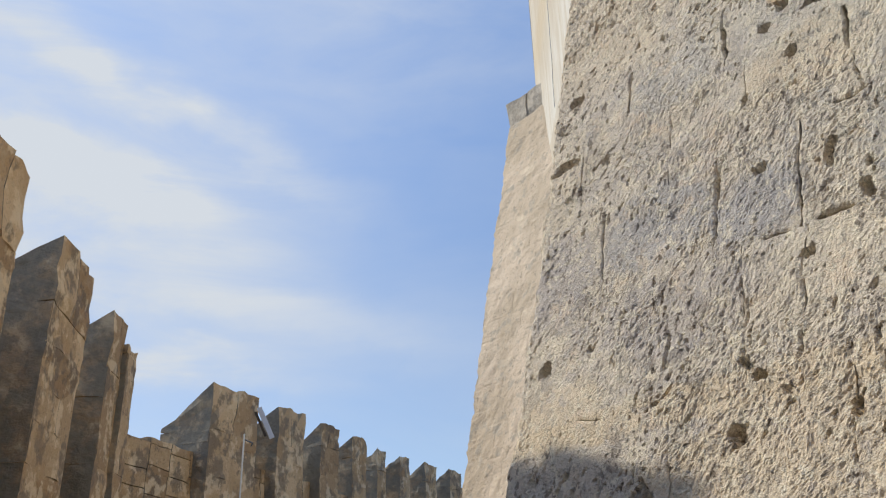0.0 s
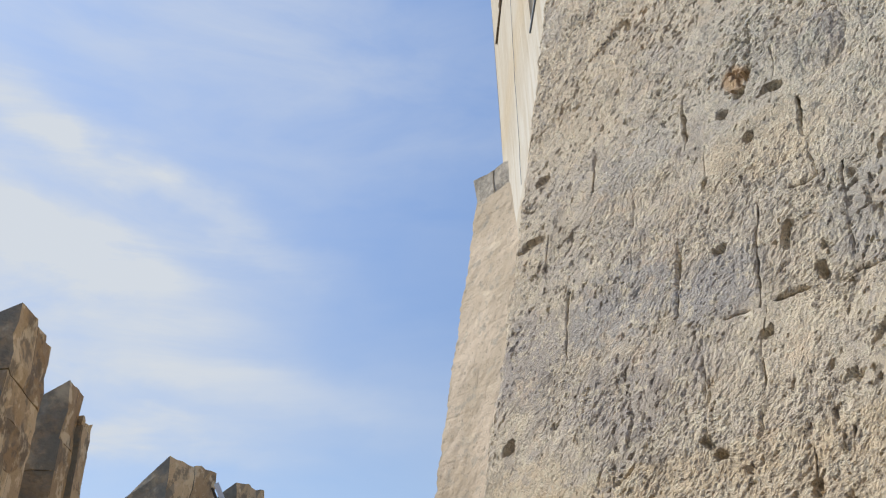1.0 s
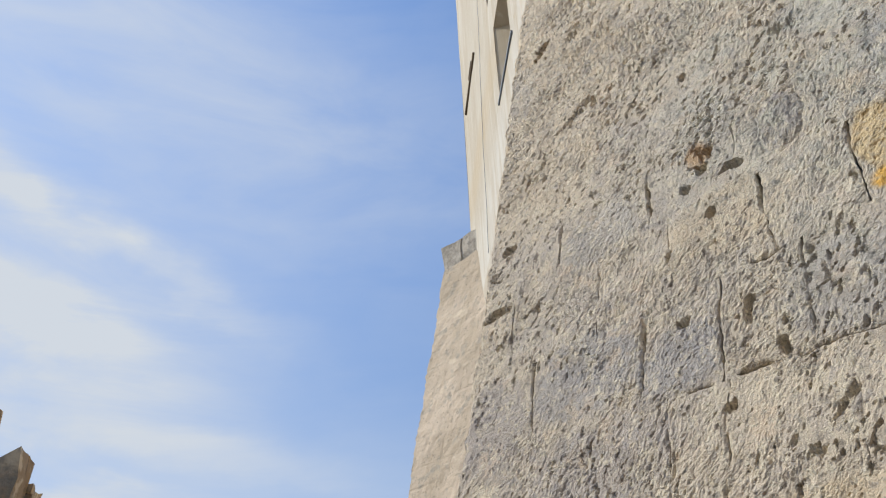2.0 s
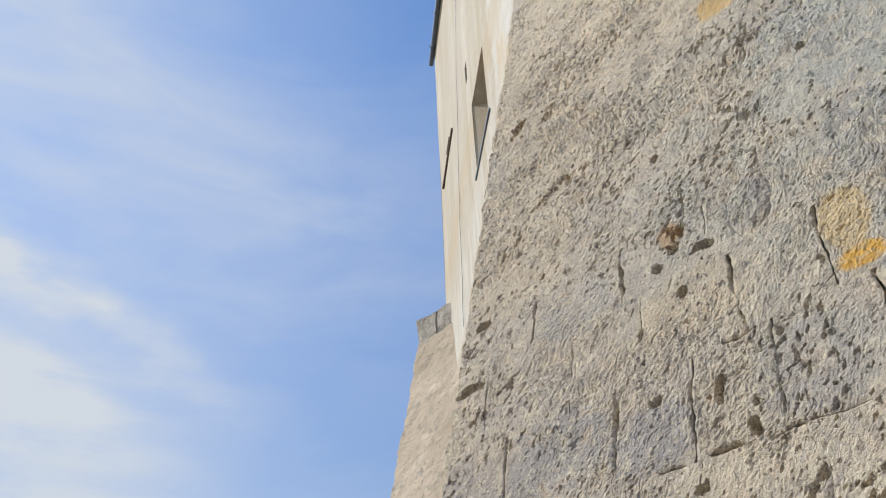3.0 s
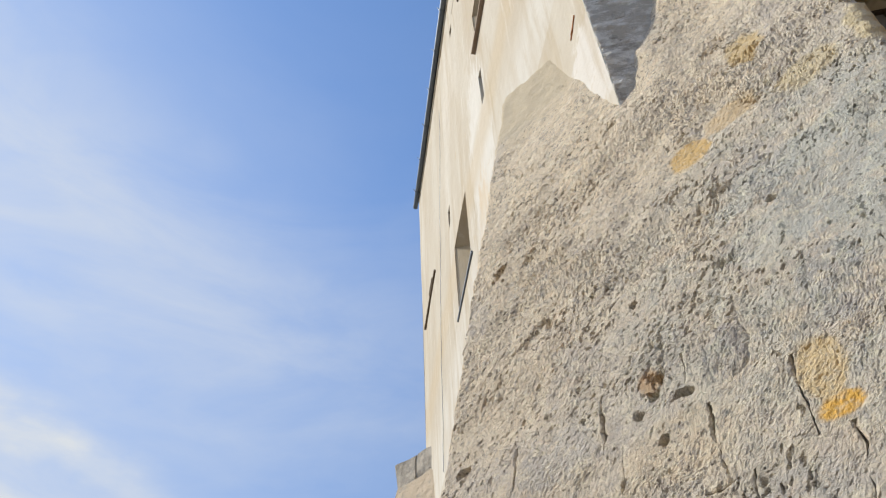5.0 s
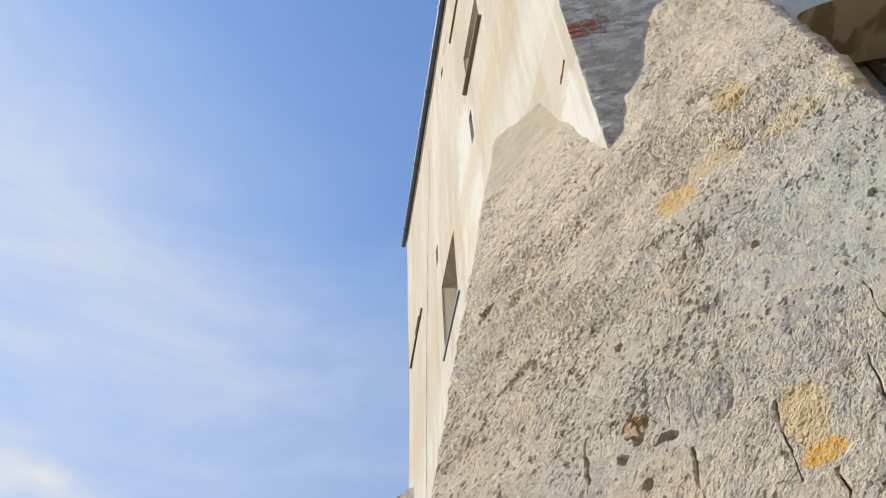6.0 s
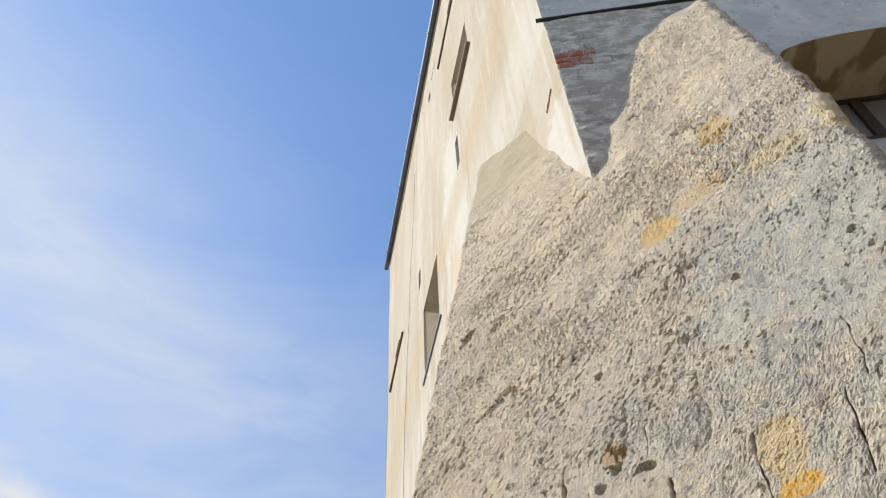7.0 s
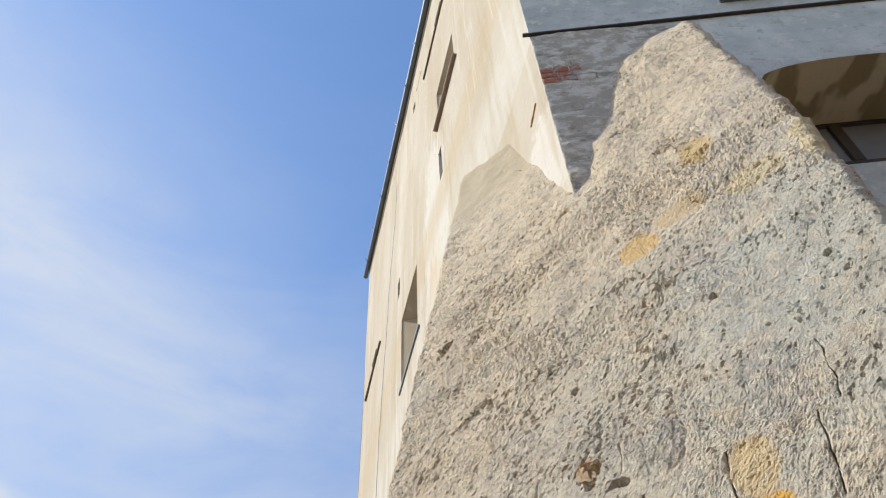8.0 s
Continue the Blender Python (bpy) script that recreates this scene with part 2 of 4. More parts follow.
def grey_plaster(n, pos):
    c = n.mix(n.step(n.noise(pos, 1.8, 5, 0.65), 0.38, 0.66), (0.56, 0.585, 0.565), (0.70, 0.72, 0.69))
    c = n.mix(n.step(n.noise(pos, 9.0, 5, 0.65), 0.54, 0.66, 0, 0.75), c, (0.45, 0.47, 0.455))
    c = n.mix(n.step(n.noise(pos, 5.0, 5, 0.7), 0.54, 0.62, 0, 0.8), c, (0.76, 0.75, 0.70))
    h = n.math("ADD", n.math("MULTIPLY", n.noise(pos, 5.0, 6, 0.6), 0.03), n.math("MULTIPLY", n.noise(pos, 40.0, 3), 0.005))
    return c, h


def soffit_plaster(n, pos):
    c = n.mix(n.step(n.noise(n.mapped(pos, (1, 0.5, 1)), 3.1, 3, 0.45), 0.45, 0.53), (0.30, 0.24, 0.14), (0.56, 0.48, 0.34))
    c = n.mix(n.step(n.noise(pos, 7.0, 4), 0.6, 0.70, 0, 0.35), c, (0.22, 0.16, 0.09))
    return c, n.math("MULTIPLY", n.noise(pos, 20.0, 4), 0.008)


def old_stone(n, pos):
    tone = n.add("ShaderNodeObjectInfo").outputs["Random"]
    c = n.mix(tone, (0.36, 0.235, 0.125), (0.66, 0.49, 0.30))
    c = n.mix(n.step(n.noise(pos, 2.2, 5, 0.65), 0.49, 0.56, 0, 0.7), c, (0.17, 0.14, 0.11))
    c = n.mix(n.step(n.noise(pos, 7.0, 5, 0.65), 0.55, 0.70, 0, 0.6), c, (0.60, 0.48, 0.32))
    c = n.mix(n.step(n.noise(pos, 1.3, 4, 0.6), 0.52, 0.62, 0, 0.6), c, (0.50, 0.33, 0.17))
    c = n.mix(n.step(n.noise(pos, 30.0, 3), 0.25, 0.42, 0.6, 0), c, (0.14, 0.10, 0.07))
    c = n.mix(n.step(n.noise(pos, 3.0, 5, 0.6), 0.52, 0.60, 0, 0.7), c, (0.80, 0.65, 0.44))
    # grey lichen on the sloping tops; on the -y sides the same grey is painted-in shade
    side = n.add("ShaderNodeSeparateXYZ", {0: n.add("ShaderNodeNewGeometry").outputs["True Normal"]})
    lichen_shade = n.math("MAXIMUM", n.step(side.outputs[1], -0.45, -0.8), n.step(side.outputs[2], 0.3, 0.6))
    c = n.mix(n.math("MULTIPLY", lichen_shade, n.step(n.noise(pos, 1.6, 6, 0.65), 0.36, 0.56, 0.45, 0.95)), c, n.mix(n.noise(pos, 11.0, 4, 0.6), (0.11, 0.11, 0.10), (0.27, 0.26, 0.23)))
    return c, n.math("ADD", n.math("MULTIPLY", n.noise(pos, 9.0, 6, 0.65), 0.03), n.math("MULTIPLY", n.noise(pos, 60.0, 3), 0.005))


def plain(lo, hi, scale=8.0, bump=0.002):
    def recipe(n, pos):
        return n.mix(n.noise(pos, scale, 5, 0.6), lo, hi), n.math("MULTIPLY", n.noise(pos, scale * 4, 4), bump)
    return recipe


def sandy(n, pos):
    c = n.mix(n.step(n.noise(n.mapped(pos, (1, 1, 0.4)), 1.3, 5, 0.6), 0.36, 0.66), (0.47, 0.385, 0.285), (0.61, 0.505, 0.39))
    c = n.mix(n.step(n.noise(pos, 4.0, 5, 0.65), 0.53, 0.66, 0, 0.8), c, (0.36, 0.325, 0.27))
    c = n.mix(n.step(n.noise(pos, 14.0, 4, 0.65), 0.58, 0.66, 0, 0.6), c, (0.27, 0.23, 0.18))
    c = n.mix(n.step(n.noise(n.mapped(pos, (1, 1, 3.0)), 1.6, 5, 0.6), 0.60, 0.68, 0, 0.6), c, (0.64, 0.55, 0.42))
    return c, n.math("ADD", n.math("MULTIPLY", n.noise(pos, 3.0, 6, 0.65), 0.028), n.math("MULTIPLY", n.noise(pos, 25.0, 3), 0.012))


RUBBLE = material("weathered_rubble_stone", rubble, 0.95)
CREAM = material("cream_lime_plaster", cream_plaster, 0.92)
GREY = material("grey_weathered_plaster", grey_plaster, 0.93)
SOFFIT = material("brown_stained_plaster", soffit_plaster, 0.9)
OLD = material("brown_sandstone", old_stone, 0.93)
REDDISH = material("smeared_red_brick", lambda n, pos: (n.mix(n.step(n.noise(pos, 12.0, 5, 0.7), 0.50, 0.60), n.mix(n.noise(pos, 30.0, 4), (0.34, 0.10, 0.06), (0.52, 0.22, 0.13)), (0.45, 0.38, 0.34)), n.math("MULTIPLY", n.noise(pos, 22.0, 6, 0.65), 0.02)), 0.95)
IRON = material("dark_rusty_iron", plain((0.025, 0.022, 0.02), (0.07, 0.055, 0.045), 9, 0.004), 0.85)
LEDGE_SHADE = material("dark_ledge_shade", plain((0.08, 0.06, 0.04), (0.20, 0.15, 0.10), 9, 0.012), 0.95)
BAKED = material("orange_baked_clay", plain((0.42, 0.16, 0.07), (0.62, 0.30, 0.15), 22, 0.010), 0.92)
ZINC = material("dark_zinc", plain((0.10, 0.12, 0.15), (0.20, 0.23, 0.27), 6, 0.001), 0.5, 0.6)
WOOD = material("dark_brown_wood", plain((0.035, 0.025, 0.018), (0.09, 0.065, 0.045), 20, 0.002), 0.65)
SILLWOOD = material("weathered_sill_wood", plain((0.20, 0.14, 0.10), (0.36, 0.28, 0.21), 25, 0.003), 0.8)
TILE = material("brown_roof_tile", plain((0.16, 0.08, 0.05), (0.28, 0.14, 0.09), 5, 0.01), 0.85)
EARTH = material("courtyard_gravel", plain((0.20, 0.17, 0.13), (0.30, 0.26, 0.21), 3, 0.02), 0.95)
WHITE = material("white_painted_metal", plain((0.74, 0.74, 0.72), (0.84, 0.84, 0.82), 12, 0.0005), 0.5)
PALE = material("pale_blue_paint", plain((0.55, 0.62, 0.78), (0.68, 0.74, 0.86), 9, 0.001), 0.6)
# the grey base stands in for sky mirrored in the panes
GLASS = material("dark_window_glass", plain((0.20, 0.21, 0.225), (0.32, 0.33, 0.345), 3, 0.0008), 0.10)


# ---- helpers for meshes ----
def link(name, bm, mat, parent=None, label="", smooth=False):
    me = bpy.data.meshes.new(name)
    bmesh.ops.recalc_face_normals(bm, faces=bm.faces)
    bm.to_mesh(me)
    bm.free()
    if smooth:
        me.polygons.foreach_set("use_smooth", [True] * len(me.polygons))
    me.materials.append(mat)
    ob = new(name, me)
    if parent is not None:
        ob.parent = parent
    return tagged(ob, label)


def part(name, bm, mat, parent, label="", smooth=False):
    return link(name, bm, mat, parent, label, smooth)


def boxes(bm, o, a, b, c, size, at=(0, 0, 0), bevel=0.0):
    """A box with its low corner at o + at along the axes a, b, c."""
    vs = [bm.verts.new(o + a * (at[0] + i * size[0]) + b * (at[1] + j * size[1]) + c * (at[2] + k * size[2])) for k in (0, 1) for j in (0, 1) for i in (0, 1)]
    fs = [bm.faces.new([vs[i] for i in q]) for q in ((0, 2, 3, 1), (4, 5, 7, 6), (0, 1, 5, 4), (2, 6, 7, 3), (0, 4, 6, 2), (1, 3, 7, 5))]
    if bevel:
        bmesh.ops.bevel(bm, geom=list({e for f in fs for e in f.edges}), offset=bevel, segments=2, affect="EDGES", profile=0.6)
    return vs


def box(o, a, b, c, size, at=(0, 0, 0), bevel=0.0):
    bm = bmesh.new()
    boxes(bm, o, a, b, c, size, at, bevel)
    return bm


def lattice(x, y, seed):
    """Smooth random values on whole-numbered cells, for arrays."""
    xi, yi = np.floor(x).astype(np.int64), np.floor(y).astype(np.int64)
    fx, fy = x - xi, y - yi
    fx, fy = fx * fx * (3 - 2 * fx), fy * fy * (3 - 2 * fy)

    def h(i, j):
        k = (i * 374761393 + j * 668265263 + seed * 1442695041) & 0xFFFFFFFF
        k = ((k ^ (k >> 13)) * 1274126177) & 0xFFFFFFFF
        return ((k ^ (k >> 16)) & 0xFFFF) / 65535.0
    return (h(xi, yi) * (1 - fx) + h(xi + 1, yi) * fx) * (1 - fy) + (h(xi, yi + 1) * (1 - fx) + h(xi + 1, yi + 1) * fx) * fy


def fbm(x, y, seed, octaves=4, gain=0.5):
    s, a, t = 0.0, 1.0, 0.0
    for o in range(octaves):
        c, d = math.cos(o * 1.1 + seed), math.sin(o * 1.1 + seed)
        s = s + a * lattice((c * x - d * y) * 2 ** o + 17.3 * o, (d * x + c * y) * 2 ** o + 9.1 * o, seed + o)
        t += a
        a *= gain
    return s / t


UP = Vector((0, 0, 1))

# ---- ground ----
bm = bmesh.new()
bmesh.ops.create_grid(bm, x_segments=40, y_segments=40, size=900)
tagged(link("ground", bm, EARTH), "gravel ground of the castle courtyard", "ground", kind="structure")

# ---- castle building: two facades that meet at an oblique corner ----
CORNER = Vector((1.906, 3.054, 0))
ALONG = Vector((math.sin(radians(1.0)), math.cos(radians(1.0)), 0))        # the cream facade, from the corner
CREAM_OUT = Vector((-ALONG.y, ALONG.x, 0))
SHADY = Vector((math.sin(radians(109.4)), math.cos(radians(109.4)), 0))    # the grey facade, from the corner
GREY_OUT = Vector((SHADY.y, -SHADY.x, 0))
EAVE, LENGTH, WIDTH = 19.65, 11.25, 12.0


def facade(o, along, out, s1, z1, holes, thick, mat, wave, parent, label):
    """A wall with real openings; holes are (s0, s1, z0, z1, depth)."""
    ss = sorted({0.0, s1, *(h[0] for h in holes), *(h[1] for h in holes), *np.arange(0.8, s1, 0.8)})
    zs = sorted({0.0, z1, *(h[2] for h in holes), *(h[3] for h in holes), *np.arange(0.8, z1, 0.8)})
    bm = bmesh.new()
    grid = {}

    def vert(i, j, back=0.0):
        key = (i, j, back)
        if key not in grid:
            s, z = ss[i], zs[j]
            wob = 0.0
            if not back:
                wob = wave * (float(fbm(np.array(s * 0.45 + 3), np.array(z * 0.45), 5, 3)) - 0.5)
            grid[key] = bm.verts.new(o + along * s + UP * z + out * (wob - back))
        return grid[key]

    open_cells = set()
    for i in range(len(ss) - 1):
        for j in range(len(zs) - 1):
            sm, zm = (ss[i] + ss[i + 1]) / 2, (zs[j] + zs[j + 1]) / 2
            if any(h[0] < sm < h[1] and h[2] < zm < h[3] for h in holes):
                open_cells.add((i, j))
    nx, nz = len(ss) - 1, len(zs) - 1
    for i in range(nx):
        for j in range(nz):
            if (i, j) not in open_cells:
                for back in (0.0, thick):
                    bm.faces.new([vert(i, j, back), vert(i + 1, j, back), vert(i + 1, j + 1, back), vert(i, j + 1, back)])
            for (di, dj), (a, b) in {(-1, 0): ((0, 0), (0, 1)), (1, 0): ((1, 0), (1, 1)), (0, -1): ((0, 0), (1, 0)), (0, 1): ((0, 1), (1, 1))}.items():
                q = (i + di, j + dj)
                edge = not (0 <= q[0] < nx and 0 <= q[1] < nz)
                if (i, j) not in open_cells and (edge or q in open_cells):
                    bm.faces.new([vert(i + a[0], j + a[1]), vert(i + b[0], j + b[1]), vert(i + b[0], j + b[1], thick), vert(i + a[0], j + a[1], thick)])
    return part("wall", bm, mat, parent, label)


palace = tagged(new("castle_building"), "tall plastered castle building with sunlit cream and shaded grey facades", "building")
CREAM_HOLES = [(5.35, 6.62, 11.0, 12.6, 0.5), (2.38, 3.55, 14.1, 15.15, 0.35), (3.47, 3.65, 12.50, 13.30, 0.8), (6.86, 7.06, 13.62, 14.10, 0.8), (5.36, 5.56, 18.14, 18.40, 0.8), (4.7, 5.2, 18.50, 18.56, 0.8)]
GREY_HOLES = [(1.80, 3.70, 5.6, 8.46, 0.7), (2.1, 3.3, 9.95, 11.6, 0.5)]
facade(CORNER, ALONG, CREAM_OUT, LENGTH, EAVE, CREAM_HOLES, 0.8, CREAM, 0.05, palace, "sunlit cream lime plaster with stains and pale streaks")
facade(CORNER, SHADY, GREY_OUT, WIDTH, EAVE, GREY_HOLES, 0.8, GREY, 0.0, palace, "shaded grey weathered plaster")
FAR = CORNER + ALONG * LENGTH
NEAR = CORNER + SHADY * WIDTH
bm = bmesh.new()
for p, q in ((FAR, FAR + SHADY * WIDTH), (NEAR, FAR + SHADY * WIDTH)):
    d = (q - p).normalized()
    boxes(bm, p - UP * 0, d, Vector((-d.y, d.x, 0)), UP, ((q - p).length, 0.4, EAVE))
part("wall", bm, CREAM, palace)
bm = bmesh.new()
pts = [CORNER, FAR, FAR + SHADY * WIDTH, NEAR]
mid = sum(pts, Vector()) / 4
low = [bm.verts.new(p + (p - mid).normalized() * 0.05 + UP * (EAVE + 0.02)) for p in pts]
ridge = [bm.verts.new(mid + ALONG * k + UP * (EAVE + 6.5)) for k in (-2.5, 2.5)]
bm.faces.new([low[0], low[1], ridge[1], ridge[0]])
bm.faces.new([low[1], low[2], ridge[1]])
bm.faces.new([low[2], low[3], ridge[0], ridge[1]])
bm.faces.new([low[3], low[0], ridge[0]])
bm.faces.new(low)
part("roof", bm, TILE, palace, "brown tiled hipped roof")

def tube(path, r, sides=8):
    """A round bar along a path."""
    bm = bmesh.new()
    rings = []
    for i, p in enumerate(path):
        d = (path[min(i + 1, len(path) - 1)] - path[max(i - 1, 0)]).normalized()
        a = d.orthogonal().normalized()
        b = d.cross(a)
        rings.append([bm.verts.new(p + a * (r * math.cos(k * math.tau / sides)) + b * (r * math.sin(k * math.tau / sides))) for k in range(sides)])
    for p, q in zip(rings, rings[1:]):
        for k in range(sides):
            bm.faces.new([p[k], p[(k + 1) % sides], q[(k + 1) % sides], q[k]])
    bm.faces.new(rings[0][::-1])
    bm.faces.new(rings[-1])
    return bm


def on_cream(s, z, out=0.0):
    wob = 0.05 * (float(fbm(np.array(s * 0.45 + 3), np.array(z * 0.45), 5, 3)) - 0.5)
    return CORNER + ALONG * s + UP * z + CREAM_OUT * (out + wob)


def on_grey(s, z, out=0.0):
    return CORNER + SHADY * s + UP * z + GREY_OUT * out


# gutter under the eave, with its brackets
bm = bmesh.new()
rows = []
for s in (-0.15, 2.5, 5.0, 7.5, 10.0, LENGTH + 0.22):
    rows.append([[bm.verts.new(CORNER + ALONG * s + CREAM_OUT * (0.095 - r * math.cos(k * math.pi / 8)) + UP * (EAVE + 0.01 + 0.02 * math.sin(s) - r * math.sin(k * math.pi / 8))) for k in range(9)] for r in (0.064, 0.056)])
for p, q in zip(rows, rows[1:]):
    for w in (0, 1):
        for k in range(8):
            bm.faces.new([p[w][k], p[w][k + 1], q[w][k + 1], q[w][k]])
    for k in (0, 8):
        bm.faces.new([p[0][k], p[1][k], q[1][k], q[0][k]])
for p in (rows[0], rows[-1]):
    bm.faces.new(p[0])
gutter = part("gutter", bm, ZINC, palace, "dark zinc half-round gutter", True)
for i in range(11):
    s = 0.4 + i * 1.05
    path = [CORNER + ALONG * s + CREAM_OUT * (0.095 - 0.078 * math.cos(k * math.pi / 6)) + UP * (EAVE + 0.01 - 0.078 * math.sin(k * math.pi / 6)) for k in range(7)]
    path += [path[-1] + UP * 0.06 + CREAM_OUT * 0.03]
    part("bracket", tube(path, 0.010, 6), ZINC, gutter)
bm = box(on_cream(0, EAVE - 0.14) - CREAM_OUT * 0.05, ALONG, CREAM_OUT, UP, (LENGTH, 0.08, 0.12), bevel=0.02)
part("eave_moulding", bm, CREAM, palace)


def window(o, along, out, s0, s1, z0, z1, deep, sill_out, sill_mat, frame_mat, transoms=(), mullions=(), sill_label="", over=0.12):
    """A framed window at the back of an opening, and the sill in front of it."""
    w = new("window")
    w.parent = palace
    base = o + along * s0 + UP * z0 - out * deep
    bm = bmesh.new()
    wide, high, t = s1 - s0, z1 - z0, 0.07
    for size, at in (((wide, 0.07, t), (0, 0, 0)), ((wide, 0.07, t), (0, 0, high - t)), ((t, 0.07, high - 2 * t), (0, 0, t)), ((t, 0.07, high - 2 * t), (wide - t, 0, t))):
        boxes(bm, base, along, out, UP, size, at, 0.008)
    for z in transoms:
        boxes(bm, base, along, out, UP, (wide - 2 * t, 0.075, 0.085), (t, 0, z - z0), 0.008)
    for s in mullions:
        boxes(bm, base, along, out, UP, (0.10, 0.07, high - 2 * t), (s - s0, 0.004, t), 0.008)
    part("window_frame", bm, frame_mat, w, "dark brown wooden frame")
    ms, ts_ = [s0 + t, *mullions, s1 - t], [z0 + t, *transoms, z1 - t]
    for a, b in zip(ms, ms[1:]):
        for c, d in zip(ts_, ts_[1:]):
            part("pane", box(base, along, out, UP, (b - a, 0.006, d - c), (a - s0, 0.025, c - z0)), GLASS, w)
    if sill_out:
        part("window_sill", box(o + along * (s0 - over) + UP * (z0 - 0.05), along, out, UP, (wide + 2 * over, sill_out + 0.18, 0.05), (0, -0.18, 0), 0.008), sill_mat, w, sill_label)
    return w


def reveal(o, along, out, s0, s1, z0, z1, deep, inset):
    """Splayed sides that lead from the wall's face to the window."""
    bm = bmesh.new()
    rim = [(s0, z0), (s1, z0), (s1, z1), (s0, z1)]
    small = [(s0 + inset, z0 + inset * 0.5), (s1 - inset, z0 + inset * 0.5), (s1 - inset, z1 - inset * 0.5), (s0 + inset, z1 - inset * 0.5)]
    a = [bm.verts.new(o + along * s + UP * z - out * 0.012) for s, z in rim]
    b = [bm.verts.new(o + along * s + UP * z - out * deep) for s, z in small]
    c = [bm.verts.new(o + along * s + UP * z - out * deep) for s, z in rim]
    for k in range(4):
        k2 = (k + 1) % 4
        bm.faces.new([a[k], a[k2], b[k2], b[k]])
        bm.faces.new([b[k], b[k2], c[k2], c[k]])
    part("reveal", bm, CREAM, palace, "splayed plaster reveal")


for h, inset in ((CREAM_HOLES[0], 0.34), (CREAM_HOLES[1], 0.34)):
    reveal(CORNER, ALONG, CREAM_OUT, *h[:4], 0.42, inset)
h = CREAM_HOLES[0]
window(CORNER, ALONG, CREAM_OUT, h[0], h[1], h[2], h[3], 0.70, 0.03, ZINC, WOOD, (12.0,), (5.93,), "dark metal sill")
h = CREAM_HOLES[1]
window(CORNER, ALONG, CREAM_OUT, h[0], h[1], h[2], h[3], 0.70, 0.07, SILLWOOD, WOOD, (), (2.92,), "brown weathered wooden sill")
h = GREY_HOLES[0]
window(CORNER, SHADY, GREY_OUT, h[0], h[1], 7.74, 8.50, 0.74, 0.0, ZINC, WOOD, (), (2.60, 3.15))
part("niche_wall", box(CORNER, SHADY, GREY_OUT, UP, (h[1] - h[0], 0.14, 7.74 - h[2]), (h[0], -0.80, h[2])), GREY, palace)
h = GREY_HOLES[1]
window(CORNER, SHADY, GREY_OUT, h[0], h[1], h[2], h[3], 0.45, 0.12, ZINC, WOOD, (10.9,), (2.65,), "dark metal sill")

# segmental arch over the deep niche, with a stained soffit
h = GREY_HOLES[0]
face, soffit = bmesh.new(), bmesh.new()
arc = []
for k in range(25):
    x = -1 + 2 * k / 24
    arc.append(((h[0] + h[1]) / 2 + x * (h[1] - h[0]) / 2, h[3] - 0.012 - 0.31 * (1 - (1 - abs(x) ** 2.2) ** 0.5)))
for (s0, z0), (s1, z1) in zip(arc, arc[1:]):
    face.faces.new([face.verts.new(on_grey(s, z, 0.004)) for s, z in ((s0, z0), (s1, z1), (s1, h[3] + 0.03), (s0, h[3] + 0.03))])
    soffit.faces.new([soffit.verts.new(on_grey(s, z, out)) for s, z, out in ((s0, z0, 0.004), (s1, z1, 0.004), (s1, z1, -0.66), (s0, z0, -0.66))])
for s in (h[0] + 0.004, h[1] - 0.004):
    soffit.faces.new([soffit.verts.new(on_grey(s, z, out)) for z, out in ((h[2], 0.0), (arc[0][1], 0.0), (arc[0][1], -0.66), (h[2], -0.66))])
for b in (face, soffit):
    bmesh.ops.remove_doubles(b, verts=b.verts, dist=0.001)
arch = part("arch", face, GREY, palace)
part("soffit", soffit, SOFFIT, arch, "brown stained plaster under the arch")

# string course with a dark drip edge
bm = bmesh.new()
prof = [(0, 9.575), (0.012, 9.575), (0.02, 9.585), (0.02, 9.61), (0.012, 9.63), (0, 9.64)]
ring = [[bm.verts.new(on_grey(s, z, out)) for out, z in prof] for s in (-0.06, WIDTH)]
for k in range(len(prof)):
    bm.faces.new([ring[0][k], ring[0][(k + 1) % 6], ring[1][(k + 1) % 6], ring[1][k]])
for r in ring:
    bm.faces.new(r)
course = part("string_course", bm, GREY, palace, "narrow moulded ledge along the grey facade")
part("drip_edge", box(on_grey(-0.07, 9.562), SHADY, GREY_OUT, UP, (WIDTH, 0.035, 0.024)), IRON, course, "dark metal drip edge")

# long ledges in dark brown that stands in for shadow, a slit and broken spots on the cream facade
for s0, s1, z in ((8.9, 10.7, 14.42), (2.5, 4.44, 17.55)):
    ledge = new("window")
    ledge.parent = palace
    part("window_sill", box(on_cream(s0, z, -0.06), ALONG, CREAM_OUT, UP, (s1 - s0, 0.10, 0.06), bevel=0.015), LEDGE_SHADE, ledge, "narrow ledge in dark brown that stands in for shadow")
    part("lintel", box(on_cream(s0 + 0.3, z + 0.05, -0.08), ALONG, CREAM_OUT, UP, (0.5, 0.13, 0.08), bevel=0.02), LEDGE_SHADE, ledge)
rnd = random.Random(5)


